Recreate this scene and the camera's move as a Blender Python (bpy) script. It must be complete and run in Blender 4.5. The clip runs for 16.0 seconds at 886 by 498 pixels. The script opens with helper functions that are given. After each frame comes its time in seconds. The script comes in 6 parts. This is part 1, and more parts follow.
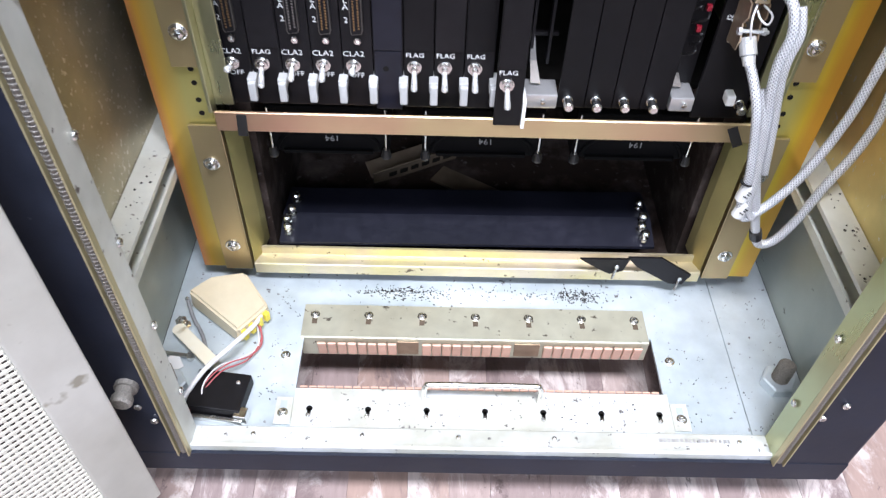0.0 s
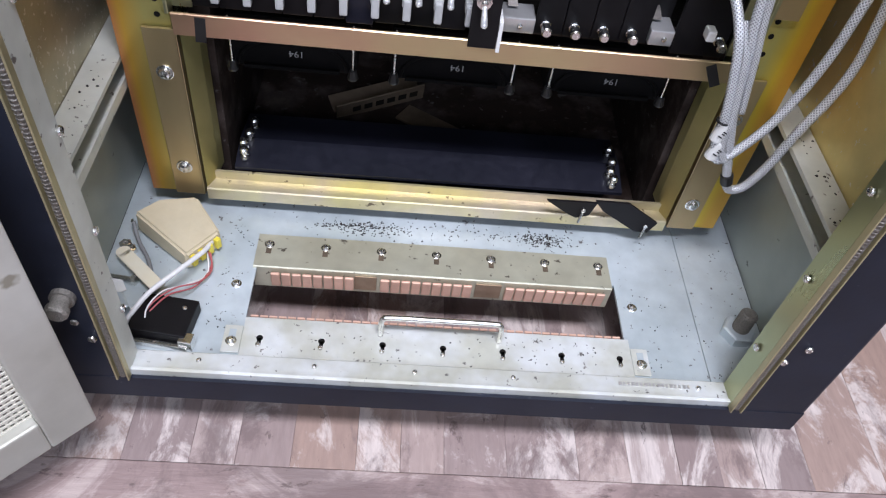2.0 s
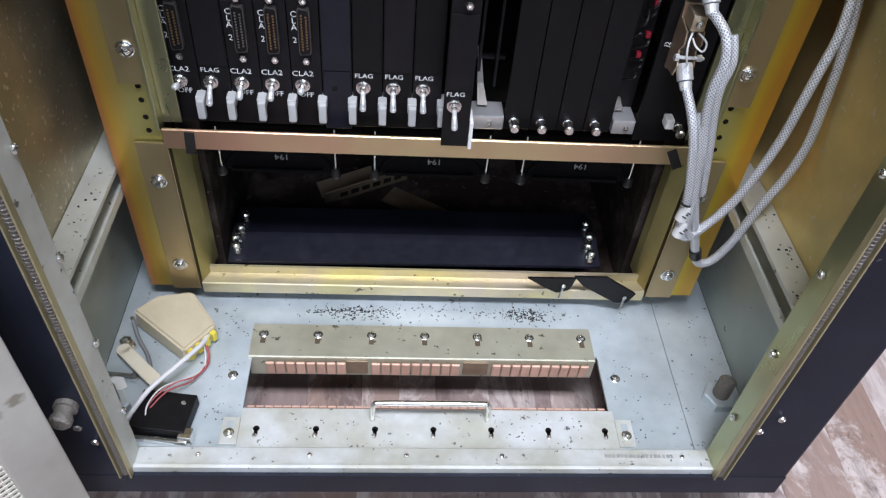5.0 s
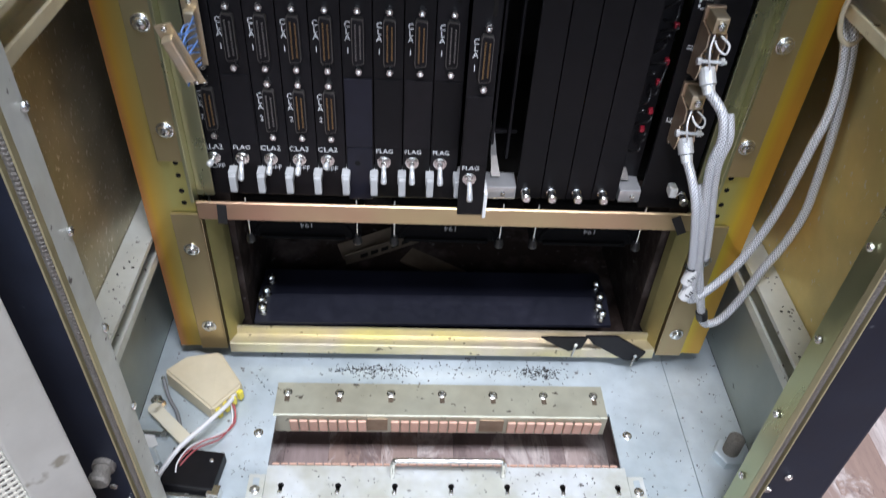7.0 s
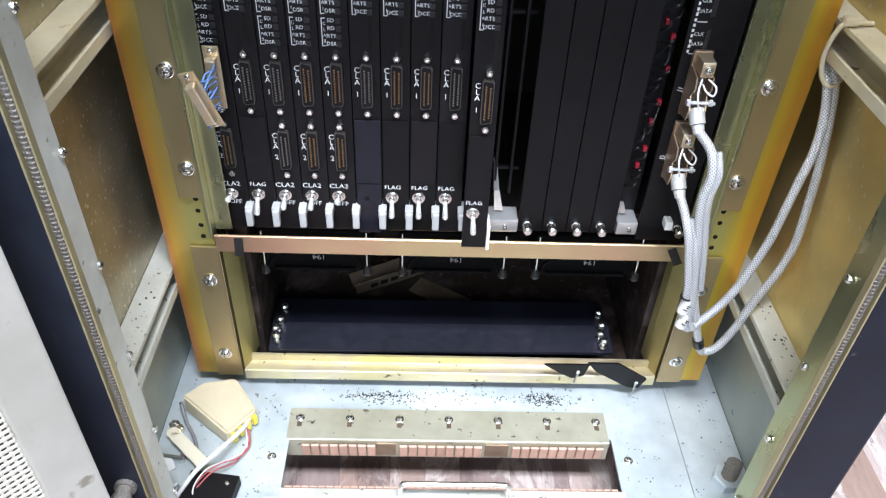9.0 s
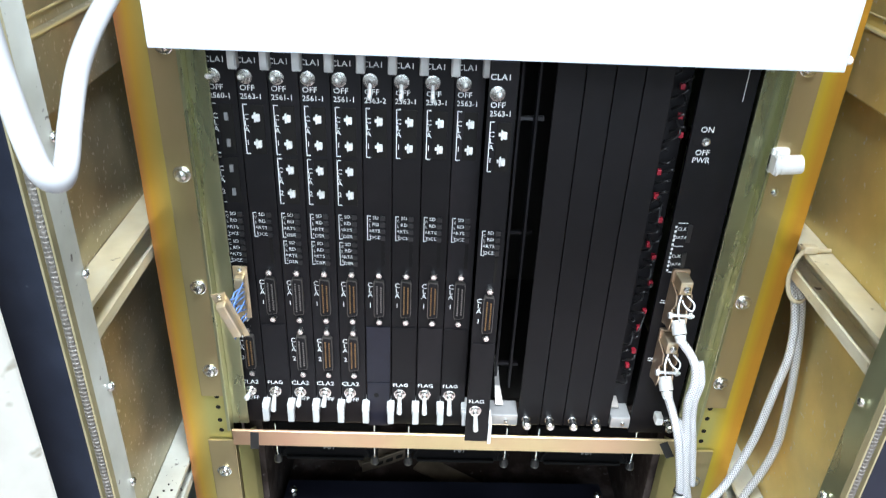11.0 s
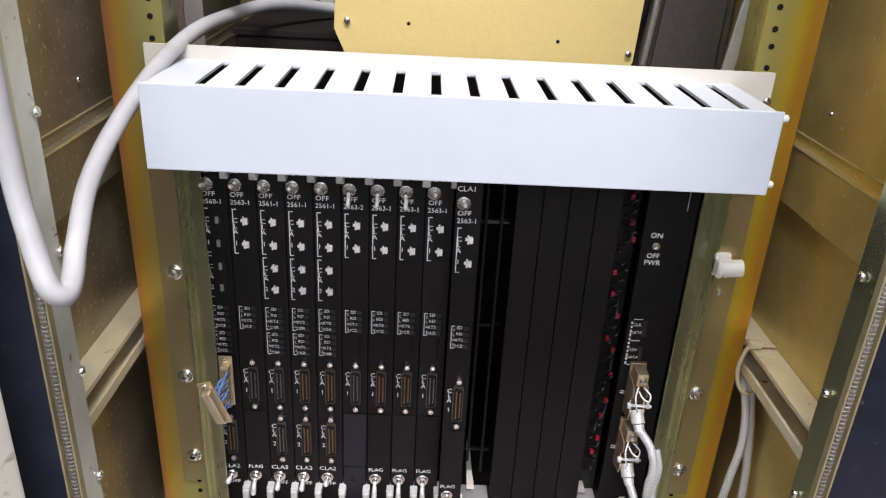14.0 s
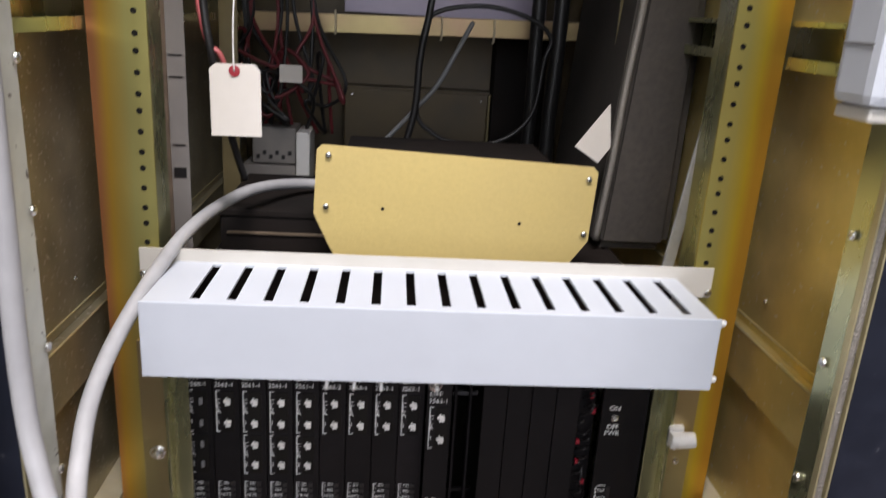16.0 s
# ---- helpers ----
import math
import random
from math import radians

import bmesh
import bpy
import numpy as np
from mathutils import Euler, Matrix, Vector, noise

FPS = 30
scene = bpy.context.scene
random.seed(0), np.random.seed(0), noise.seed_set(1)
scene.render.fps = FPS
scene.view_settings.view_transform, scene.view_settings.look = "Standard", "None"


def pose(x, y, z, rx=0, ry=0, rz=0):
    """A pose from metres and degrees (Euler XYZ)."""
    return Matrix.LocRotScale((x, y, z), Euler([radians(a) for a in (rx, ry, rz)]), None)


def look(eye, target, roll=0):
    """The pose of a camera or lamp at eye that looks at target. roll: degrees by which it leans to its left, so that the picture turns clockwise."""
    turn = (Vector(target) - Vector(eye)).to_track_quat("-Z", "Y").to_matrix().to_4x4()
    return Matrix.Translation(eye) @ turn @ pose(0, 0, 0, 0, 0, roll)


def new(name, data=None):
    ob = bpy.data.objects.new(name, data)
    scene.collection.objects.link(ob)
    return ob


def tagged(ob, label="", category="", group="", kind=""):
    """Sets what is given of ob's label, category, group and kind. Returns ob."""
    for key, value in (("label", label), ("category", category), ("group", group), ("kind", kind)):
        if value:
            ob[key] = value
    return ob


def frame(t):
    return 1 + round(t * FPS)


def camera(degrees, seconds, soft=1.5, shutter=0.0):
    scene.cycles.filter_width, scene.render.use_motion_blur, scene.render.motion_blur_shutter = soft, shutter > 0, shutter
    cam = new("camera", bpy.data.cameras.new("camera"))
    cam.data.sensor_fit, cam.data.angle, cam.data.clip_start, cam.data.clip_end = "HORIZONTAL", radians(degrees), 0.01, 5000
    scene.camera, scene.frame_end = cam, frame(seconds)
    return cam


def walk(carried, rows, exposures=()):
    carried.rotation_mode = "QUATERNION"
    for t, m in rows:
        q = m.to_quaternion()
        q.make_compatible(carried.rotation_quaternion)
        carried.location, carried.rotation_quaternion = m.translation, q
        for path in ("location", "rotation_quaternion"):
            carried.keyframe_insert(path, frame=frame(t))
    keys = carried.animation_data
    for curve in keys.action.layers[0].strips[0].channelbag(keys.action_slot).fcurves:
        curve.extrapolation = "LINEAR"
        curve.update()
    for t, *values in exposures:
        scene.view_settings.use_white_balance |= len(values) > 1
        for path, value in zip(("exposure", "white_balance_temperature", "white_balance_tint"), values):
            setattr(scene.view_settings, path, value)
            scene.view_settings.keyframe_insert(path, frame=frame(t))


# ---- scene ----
cam = camera(60.7, 16.0, soft=1.2, shutter=0.5)
PATH = [
    (0, (-0.045, -0.491, 0.726), (-0.017, 0.873, -0.737), 2.1),
    (0.5, (-0.045, -0.472, 0.711), (0.01, 0.856, -0.784), 1.5),
    (1, (-0.035, -0.473, 0.71), (0.061, 0.851, -0.786), 3.4),
    (1.5, (-0.043, -0.493, 0.686), (0.082, 0.805, -0.83), 6.7),
    (2, (-0.051, -0.504, 0.68), (0.103, 0.819, -0.812), 8.9),
    (2.3, (-0.046, -0.501, 0.688), (0.101, 0.745, -0.871), 8.2),
    (2.5, (-0.005, -0.495, 0.654), (0.252, 0.771, -0.875), 12.0),
    (2.7, (0.0, -0.495, 0.663), (0.363, 0.755, -0.859), 14.4),
    (3, (-0.026, -0.478, 0.663), (0.236, 0.789, -0.865), 11.0),
    (3.2, (-0.055, -0.484, 0.678), (0.143, 0.813, -0.833), 9.4),
    (3.5, (-0.027, -0.48, 0.667), (0.227, 0.794, -0.854), 9.9),
    (4, (-0.05, -0.481, 0.683), (0.161, 0.792, -0.846), 6.5),
    (4.5, (-0.043, -0.488, 0.712), (0.133, 0.887, -0.73), 6.8),
    (4.7, (-0.038, -0.493, 0.72), (0.121, 0.903, -0.705), 6.2),
    (6.8, (-0.041, -0.511, 0.753), (0.058, 0.952, -0.607), 4.2),
    (7, (-0.042, -0.513, 0.762), (0.056, 0.981, -0.564), 3.8),
    (7.5, (-0.041, -0.521, 0.775), (0.054, 1.007, -0.511), 3.4),
    (8, (-0.043, -0.523, 0.783), (0.038, 1.025, -0.481), 3.1),
    (8.2, (-0.036, -0.526, 0.781), (0.021, 0.993, -0.518), 2.9),
    (10.3, (-0.038, -0.539, 0.834), (0.029, 1.122, -0.278), 2.2),
    (10.5, (-0.04, -0.54, 0.847), (0.028, 1.147, -0.225), 2.2),
    (11, (-0.043, -0.545, 0.869), (0.007, 1.192, -0.119), 2.5),
    (11.5, (-0.043, -0.55, 0.872), (0.017, 1.198, -0.098), 1.6),
    (12, (-0.037, -0.552, 0.879), (0.058, 1.199, -0.083), 0.8),
    (12.5, (-0.031, -0.554, 0.899), (0.078, 1.216, -0.026), 0.4),
    (13, (-0.028, -0.566, 0.903), (0.086, 1.218, 0.007), 1.8),
    (13.5, (-0.031, -0.585, 0.913), (0.072, 1.238, 0.095), 3.6),
    (14, (-0.027, -0.579, 0.913), (0.035, 1.242, 0.088), 3.1),
    (14.5, (-0.028, -0.581, 0.927), (0.022, 1.252, 0.128), 1.7),
    (15, (-0.025, -0.577, 0.943), (0.07, 1.255, 0.147), 2.0),
    (15.5, (-0.035, -0.596, 0.978), (0.044, 1.271, 0.265), 2.3),
    (16, (-0.039, -0.595, 1.004), (0.108, 1.308, 0.404), 3.5),
]
walk(cam, [(t, look(eye, target, roll)) for t, eye, target, roll in PATH],
     [(0,0.65,6000,16), (0.4,0.17,6000,16), (1.5,0.0,6000,18), (2,-0.06,6000,18), (3,-0.32,6050,17), (4,-0.30,6050,17), (4.7,-0.15,6000,15), (7,0.05,5950,14), (8.2,0.47,6000,12), (10.3,1.0,5950,9), (11,1.18,5950,5), (12,0.8,6050,6), (12.6,0.38,6400,14), (14,0.17,6800,17), (16,-0.1,6900,18)])

# ---- light ----
world = bpy.data.worlds.new("world")
scene.world = world
world.use_nodes = True
wn = world.node_tree.nodes
sky = wn.new("ShaderNodeTexSky")
sky.sky_type, sky.sun_disc = 'NISHITA', False
sky.sun_elevation, sky.sun_rotation = radians(40), radians(200)
world.node_tree.links.new(sky.outputs[0], wn["Background"].inputs[0])
wn["Background"].inputs[1].default_value = 0.1


def area(name, m, sx, sy, watts, colour):
    la = bpy.data.lights.new(name, 'AREA')
    la.shape, la.size, la.size_y, la.energy, la.color = 'RECTANGLE', sx, sy, watts, colour
    ob = new(name, la)
    ob.matrix_world = m
    return ob


area("window_daylight", look((0.0, -2.52, 1.75), (0.0, 0, 0.9)), 2.2, 1.3, 38, (0.80, 0.90, 1.0))
area("ceiling_light_glow", look((0.08, -0.95, 2.62), (0.08, -0.9, 0)), 1.2, 0.4, 92, (0.95, 0.97, 1.0))

# ---- materials ----
MATS = {}


def mat(name, col, rough=0.5, metal=0.0, var=0.15, scale=40.0, bump=0.1, tint=None, tscale=8.0, tamt=0.5,
        spots=None, spot_scale=90.0, spot_lim=0.62, coat=0.0, random=0.0, stretch=(1, 1, 1), spec=0.5, spot_soft=0.06, edge=None, tlim=(0.36, 0.64), detail=3):
    """A surface with two scales of variation, a second colour in patches and optional specks of dirt."""
    m = bpy.data.materials.new(name)
    m.use_nodes = True
    nt = m.node_tree
    n, l = nt.nodes, nt.links
    b = n["Principled BSDF"]
    tc = n.new("ShaderNodeNewGeometry")
    mp = n.new("ShaderNodeMapping")
    mp.inputs["Scale"].default_value = stretch
    l.new(tc.outputs["Position"], mp.inputs[0])

    def nz(sc, detail=5, rgh=0.6):
        t = n.new("ShaderNodeTexNoise")
        t.inputs["Scale"].default_value, t.inputs["Detail"].default_value, t.inputs["Roughness"].default_value = sc, detail, rgh
        l.new(mp.outputs[0], t.inputs["Vector"])
        return t.outputs["Fac"]

    def ramp(sock, a, bb):
        r = n.new("ShaderNodeMapRange")
        r.inputs[1].default_value, r.inputs[2].default_value = a, bb
        l.new(sock, r.inputs[0])
        return r.outputs[0]

    def mix(f, a, bb, mode='MIX'):
        x = n.new("ShaderNodeMix")
        x.data_type, x.blend_type = 'RGBA', mode
        for sock, v in ((x.inputs[0], f), (x.inputs[6], a), (x.inputs[7], bb)):
            if isinstance(v, bpy.types.NodeSocket):
                l.new(v, sock)
            elif isinstance(v, (tuple, list)):
                sock.default_value = (*v[:3], 1)
            else:
                sock.default_value = v
        return x.outputs[2]

    c = tuple(col)
    fine = nz(scale)
    if tint:
        f = n.new("ShaderNodeMath")
        f.operation = 'MULTIPLY'
        f.inputs[1].default_value = tamt
        l.new(ramp(nz(tscale, detail), *tlim), f.inputs[0])
        c = mix(f.outputs[0], c, tint)
    if edge:
        # a rainbow band of the coating that runs along the outer edge of a post
        sp = n.new("ShaderNodeSeparateXYZ")
        l.new(tc.outputs["Position"], sp.inputs[0])
        ab = n.new("ShaderNodeMath")
        ab.operation = 'ABSOLUTE'
        l.new(sp.outputs[0], ab.inputs[0])
        wob = n.new("ShaderNodeMath")
        wob.operation, wob.inputs[1].default_value = 'MULTIPLY_ADD', 0.022
        l.new(nz(4, 3), wob.inputs[0])
        l.new(ab.outputs[0], wob.inputs[2])
        c = mix(ramp(wob.outputs[0], edge[1], edge[2]), c, edge[0])
        if len(edge) > 3:
            c = mix(ramp(wob.outputs[0], edge[2], edge[2] + 0.008), c, edge[3])
    if var:
        k = ramp(fine, 0.2, 0.8)
        lo = mix(1.0, c, (1 - var,) * 3, 'MULTIPLY')
        hi = mix(1.0, c, (1 + var,) * 3, 'MULTIPLY')
        c = mix(k, lo, hi)
    if random:
        oi = n.new("ShaderNodeObjectInfo")
        r = n.new("ShaderNodeMapRange")
        r.inputs[3].default_value, r.inputs[4].default_value = 1 - random, 1 + random
        l.new(oi.outputs["Random"], r.inputs[0])
        cx = n.new("ShaderNodeCombineColor")
        for i in range(3):
            l.new(r.outputs[0], cx.inputs[i])
        c = mix(1.0, c, cx.outputs[0], 'MULTIPLY')
    if spots:
        c = mix(ramp(nz(spot_scale, detail, 0.5 if detail < 5 else 0.65), spot_lim, spot_lim + spot_soft), c, spots)
    if isinstance(c, tuple):
        b.inputs["Base Color"].default_value = (*c, 1)
    else:
        l.new(c, b.inputs["Base Color"])
    rr = n.new("ShaderNodeMapRange")
    rr.inputs[3].default_value, rr.inputs[4].default_value = max(0.03, rough - 0.1), min(1, rough + 0.1)
    l.new(fine, rr.inputs[0])
    l.new(rr.outputs[0], b.inputs["Roughness"])
    b.inputs["Metallic"].default_value = metal
    b.inputs["Coat Weight"].default_value = coat
    b.inputs["Specular IOR Level"].default_value = spec
    if bump:
        bp = n.new("ShaderNodeBump")
        bp.inputs["Strength"].default_value, bp.inputs["Distance"].default_value = bump, 0.002
        l.new(fine, bp.inputs["Height"])
        l.new(bp.outputs[0], b.inputs["Normal"])
    MATS[name] = m
    return m


POST_L = mat("rainbow_chromate", (0.62, 0.54, 0.20), 0.36, 0.8, 0.08, 30, 0.03, (0.50, 0.50, 0.17), 6, 0.8, spots=(0.72, 0.42, 0.09), spot_scale=5.5, spot_lim=0.52, spot_soft=0.2, stretch=(1, 1, 0.3), edge=((0.70, 0.42, 0.07), 0.250, 0.268, (0.60, 0.25, 0.11)))
POST_R = mat("golden_chromate", (0.60, 0.52, 0.17), 0.36, 0.8, 0.08, 30, 0.03, (0.48, 0.52, 0.19), 6, 0.8, spots=(0.70, 0.44, 0.12), spot_scale=5.5, spot_lim=0.55, spot_soft=0.2, stretch=(1, 1, 0.3), edge=((0.76, 0.56, 0.06), 0.248, 0.262, (0.72, 0.40, 0.06)))
GOLDP = mat("pink_chromate", (0.54, 0.44, 0.24), 0.36, 0.85, 0.08, 30, 0.03, (0.54, 0.32, 0.22), 9, 1.0, stretch=(0.5, 1, 0.5))
EARG = mat("brushed_gold_ear", (0.52, 0.45, 0.24), 0.36, 0.85, 0.08, 30, 0.03, (0.50, 0.36, 0.20), 9, 0.9, stretch=(1, 1, 0.3))
ORANGE = mat("amber_chromate", (0.72, 0.42, 0.06), 0.38, 0.8, 0.1, 30, 0.03, (0.64, 0.25, 0.10), 6, 1.0, stretch=(1, 1, 0.3))
OLIVE = mat("olive_chromate", (0.50, 0.51, 0.31), 0.28, 0.9, 0.06, 30, 0.02, (0.44, 0.46, 0.26), 5, 0.8, stretch=(1, 1, 0.3))
# right lining golden; the left one below is darker, greyer and more speckled
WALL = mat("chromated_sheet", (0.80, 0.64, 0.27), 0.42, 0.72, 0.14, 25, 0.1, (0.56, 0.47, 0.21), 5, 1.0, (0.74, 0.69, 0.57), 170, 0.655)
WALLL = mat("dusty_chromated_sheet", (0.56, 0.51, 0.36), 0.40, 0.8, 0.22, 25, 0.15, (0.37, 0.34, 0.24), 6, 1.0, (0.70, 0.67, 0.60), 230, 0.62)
GREY = mat("grey_green_sheet", (0.42, 0.46, 0.42), 0.5, 0.35, 0.1, 30, 0.06, (0.33, 0.37, 0.34), 6, 0.8, (0.07, 0.07, 0.06), 70, 0.7)
ZINC = mat("zinc_plate", (0.63, 0.69, 0.71), 0.42, 0.3, 0.10, 60, 0.06, (0.44, 0.495, 0.51), 9, 1.0, (0.14, 0.13, 0.13), 170, 0.67)
ZINCL = mat("pale_zinc", (0.72, 0.74, 0.73), 0.4, 0.3, 0.10, 60, 0.05, (0.55, 0.55, 0.47), 22, 1.0, (0.15, 0.14, 0.13), 160, 0.665)
RAIL = mat("dusty_rail", (0.68, 0.69, 0.63), 0.5, 0.3, 0.1, 50, 0.08, (0.54, 0.54, 0.46), 12, 0.8, (0.14, 0.12, 0.10), 130, 0.665)
RAILG = mat("buff_rail", (0.74, 0.69, 0.53), 0.45, 0.2, 0.1, 50, 0.08, (0.58, 0.50, 0.31), 12, 0.8, (0.15, 0.11, 0.06), 90, 0.68)
STEEL = mat("bright_steel", (0.75, 0.74, 0.71), 0.25, 1.0, 0.08, 200, 0.02)
COPPER = mat("copper_finger", (0.74, 0.47, 0.35), 0.6, 0.4, 0.1, 80, 0.03, (0.70, 0.46, 0.36), 20, 0.7, random=0.1)
BLACK = mat("black_enamel", (0.0050, 0.0045, 0.0053), 0.5, 0.0, 0.3, 120, 0.06, (0.0082, 0.0066, 0.0073), 12, 0.8, random=0.35, spec=0.22)
LEVG = mat("greyed_plastic", (0.46, 0.46, 0.45), 0.45, 0.0, 0.12, 90, 0.03, (0.36, 0.36, 0.35), 30, 0.8)
SLATE = mat("slate_enamel", (0.007, 0.0075, 0.013), 0.4, 0.0, 0.2, 120, 0.05, (0.012, 0.012, 0.020), 14, 0.8, spec=0.35)
NAVY = mat("navy_black_paint", (0.0098, 0.0118, 0.0200), 0.45, 0.0, 0.25, 60, 0.08, (0.017, 0.020, 0.031), 6, 0.9, (0.07, 0.07, 0.08), 120, 0.70, spec=0.25)
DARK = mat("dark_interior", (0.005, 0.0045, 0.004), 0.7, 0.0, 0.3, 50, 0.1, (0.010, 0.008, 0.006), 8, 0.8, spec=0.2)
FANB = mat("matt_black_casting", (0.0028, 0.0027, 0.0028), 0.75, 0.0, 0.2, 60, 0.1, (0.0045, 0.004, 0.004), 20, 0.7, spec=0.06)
# the pinkish gold of the bars, dimmed in colour for the shaded rear
REARB = mat("shaded_gold_bar", (0.44, 0.35, 0.17), 0.4, 0.7, 0.08, 30, 0.03, (0.46, 0.29, 0.20), 5, 1.0)
DULLB = mat("dull_brown_steel", (0.19, 0.14, 0.095), 0.5, 0.4, 0.2, 60, 0.1, (0.10, 0.075, 0.05), 20, 0.8)
# brown with pale dust; its base is lowered to carry the bay's shade
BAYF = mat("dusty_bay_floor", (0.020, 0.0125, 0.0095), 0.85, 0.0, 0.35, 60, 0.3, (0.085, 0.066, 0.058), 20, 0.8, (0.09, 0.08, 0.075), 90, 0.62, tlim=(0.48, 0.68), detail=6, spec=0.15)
# dark brown taken near black; the cabinet interior's shade sits in the colour
DKBROWN = mat("near_black_brown", (0.013, 0.0088, 0.0070), 0.8, 0.0, 0.3, 40, 0.2, (0.006, 0.005, 0.0045), 10, 0.9, spec=0.2)
INK = mat("white_ink", (0.78, 0.78, 0.76), 0.6, 0.0, 0.08, 300, 0)
WHITE = mat("white_enamel", (0.50, 0.535, 0.585), 0.45, 0.0, 0.03, 30, 0.02, (0.49, 0.52, 0.57), 5, 0.8)
CREAM = mat("cream_enamel", (0.55, 0.53, 0.485), 0.5, 0.0, 0.04, 30, 0.02, (0.48, 0.455, 0.40), 12, 0.6)
PLASTIC = mat("white_plastic", (0.76, 0.75, 0.72), 0.4, 0.0, 0.03, 50, 0.02)
MUSTARD = mat("mustard_enamel", (0.56, 0.43, 0.16), 0.5, 0.0, 0.05, 220, 0.15, (0.52, 0.40, 0.16), 6, 0.7)
BEIGE = mat("beige_plastic", (0.60, 0.52, 0.36), 0.55, 0.0, 0.08, 60, 0.06, (0.54, 0.45, 0.29), 16, 0.7)
YELLOW = mat("yellow_plastic", (0.75, 0.62, 0.06), 0.4, 0.0, 0.1, 90, 0.03)
CABLE = mat("pale_grey_cable", (0.40, 0.40, 0.41), 0.42, 0.0, 0.06, 80, 0.03, (0.29, 0.29, 0.30), 14, 0.7)
WIREW = mat("white_wire", (0.72, 0.70, 0.68), 0.5, 0.0, 0.05, 80, 0.03)
WIRER = mat("red_wire", (0.40, 0.09, 0.09), 0.5, 0.0, 0.15, 80, 0.03)
WIREB = mat("black_wire", (0.012, 0.011, 0.011), 0.45, 0.0, 0.2, 80, 0.05)
WIREG = mat("grey_wire", (0.20, 0.20, 0.20), 0.5, 0.0, 0.1, 80, 0.03)
BLUE = mat("blue_wire", (0.12, 0.22, 0.48), 0.45, 0.0, 0.2, 200, 0.05)
REDP = mat("red_plastic", (0.28, 0.02, 0.03), 0.4, 0.0, 0.1, 90, 0.02)
STAY = mat("dull_alloy", (0.60, 0.59, 0.58), 0.35, 0.7, 0.12, 60, 0.05)
SHELL = mat("dark_connector_shell", (0.11, 0.10, 0.09), 0.42, 0.6, 0.2, 90, 0.05)
BRASS = mat("tinned_brass", (0.66, 0.52, 0.32), 0.35, 0.8, 0.12, 90, 0.05, (0.60, 0.55, 0.46), 40, 0.7)
BROWN = mat("bronzed_hood", (0.40, 0.28, 0.19), 0.35, 0.7, 0.15, 90, 0.05, (0.52, 0.40, 0.28), 40, 0.7)
PIN = mat("gold_pin", (0.34, 0.21, 0.09), 0.35, 0.8, 0.1, 200, 0)
PINS = mat("tin_pin", (0.26, 0.245, 0.23), 0.35, 0.8, 0.1, 200, 0)
PAPER = mat("manila_paper", (0.60, 0.56, 0.51), 0.8, 0.0, 0.03, 90, 0.03, (0.56, 0.52, 0.46), 12, 0.6)
FOAM = mat("grey_brown_felt", (0.056, 0.048, 0.040), 0.85, 0.0, 0.3, 140, 0.5, (0.046, 0.040, 0.034), 10, 0.8)
GASKET = mat("knitted_wire_gasket", (0.27, 0.25, 0.22), 0.55, 0.6, 0.35, 700, 0.6)


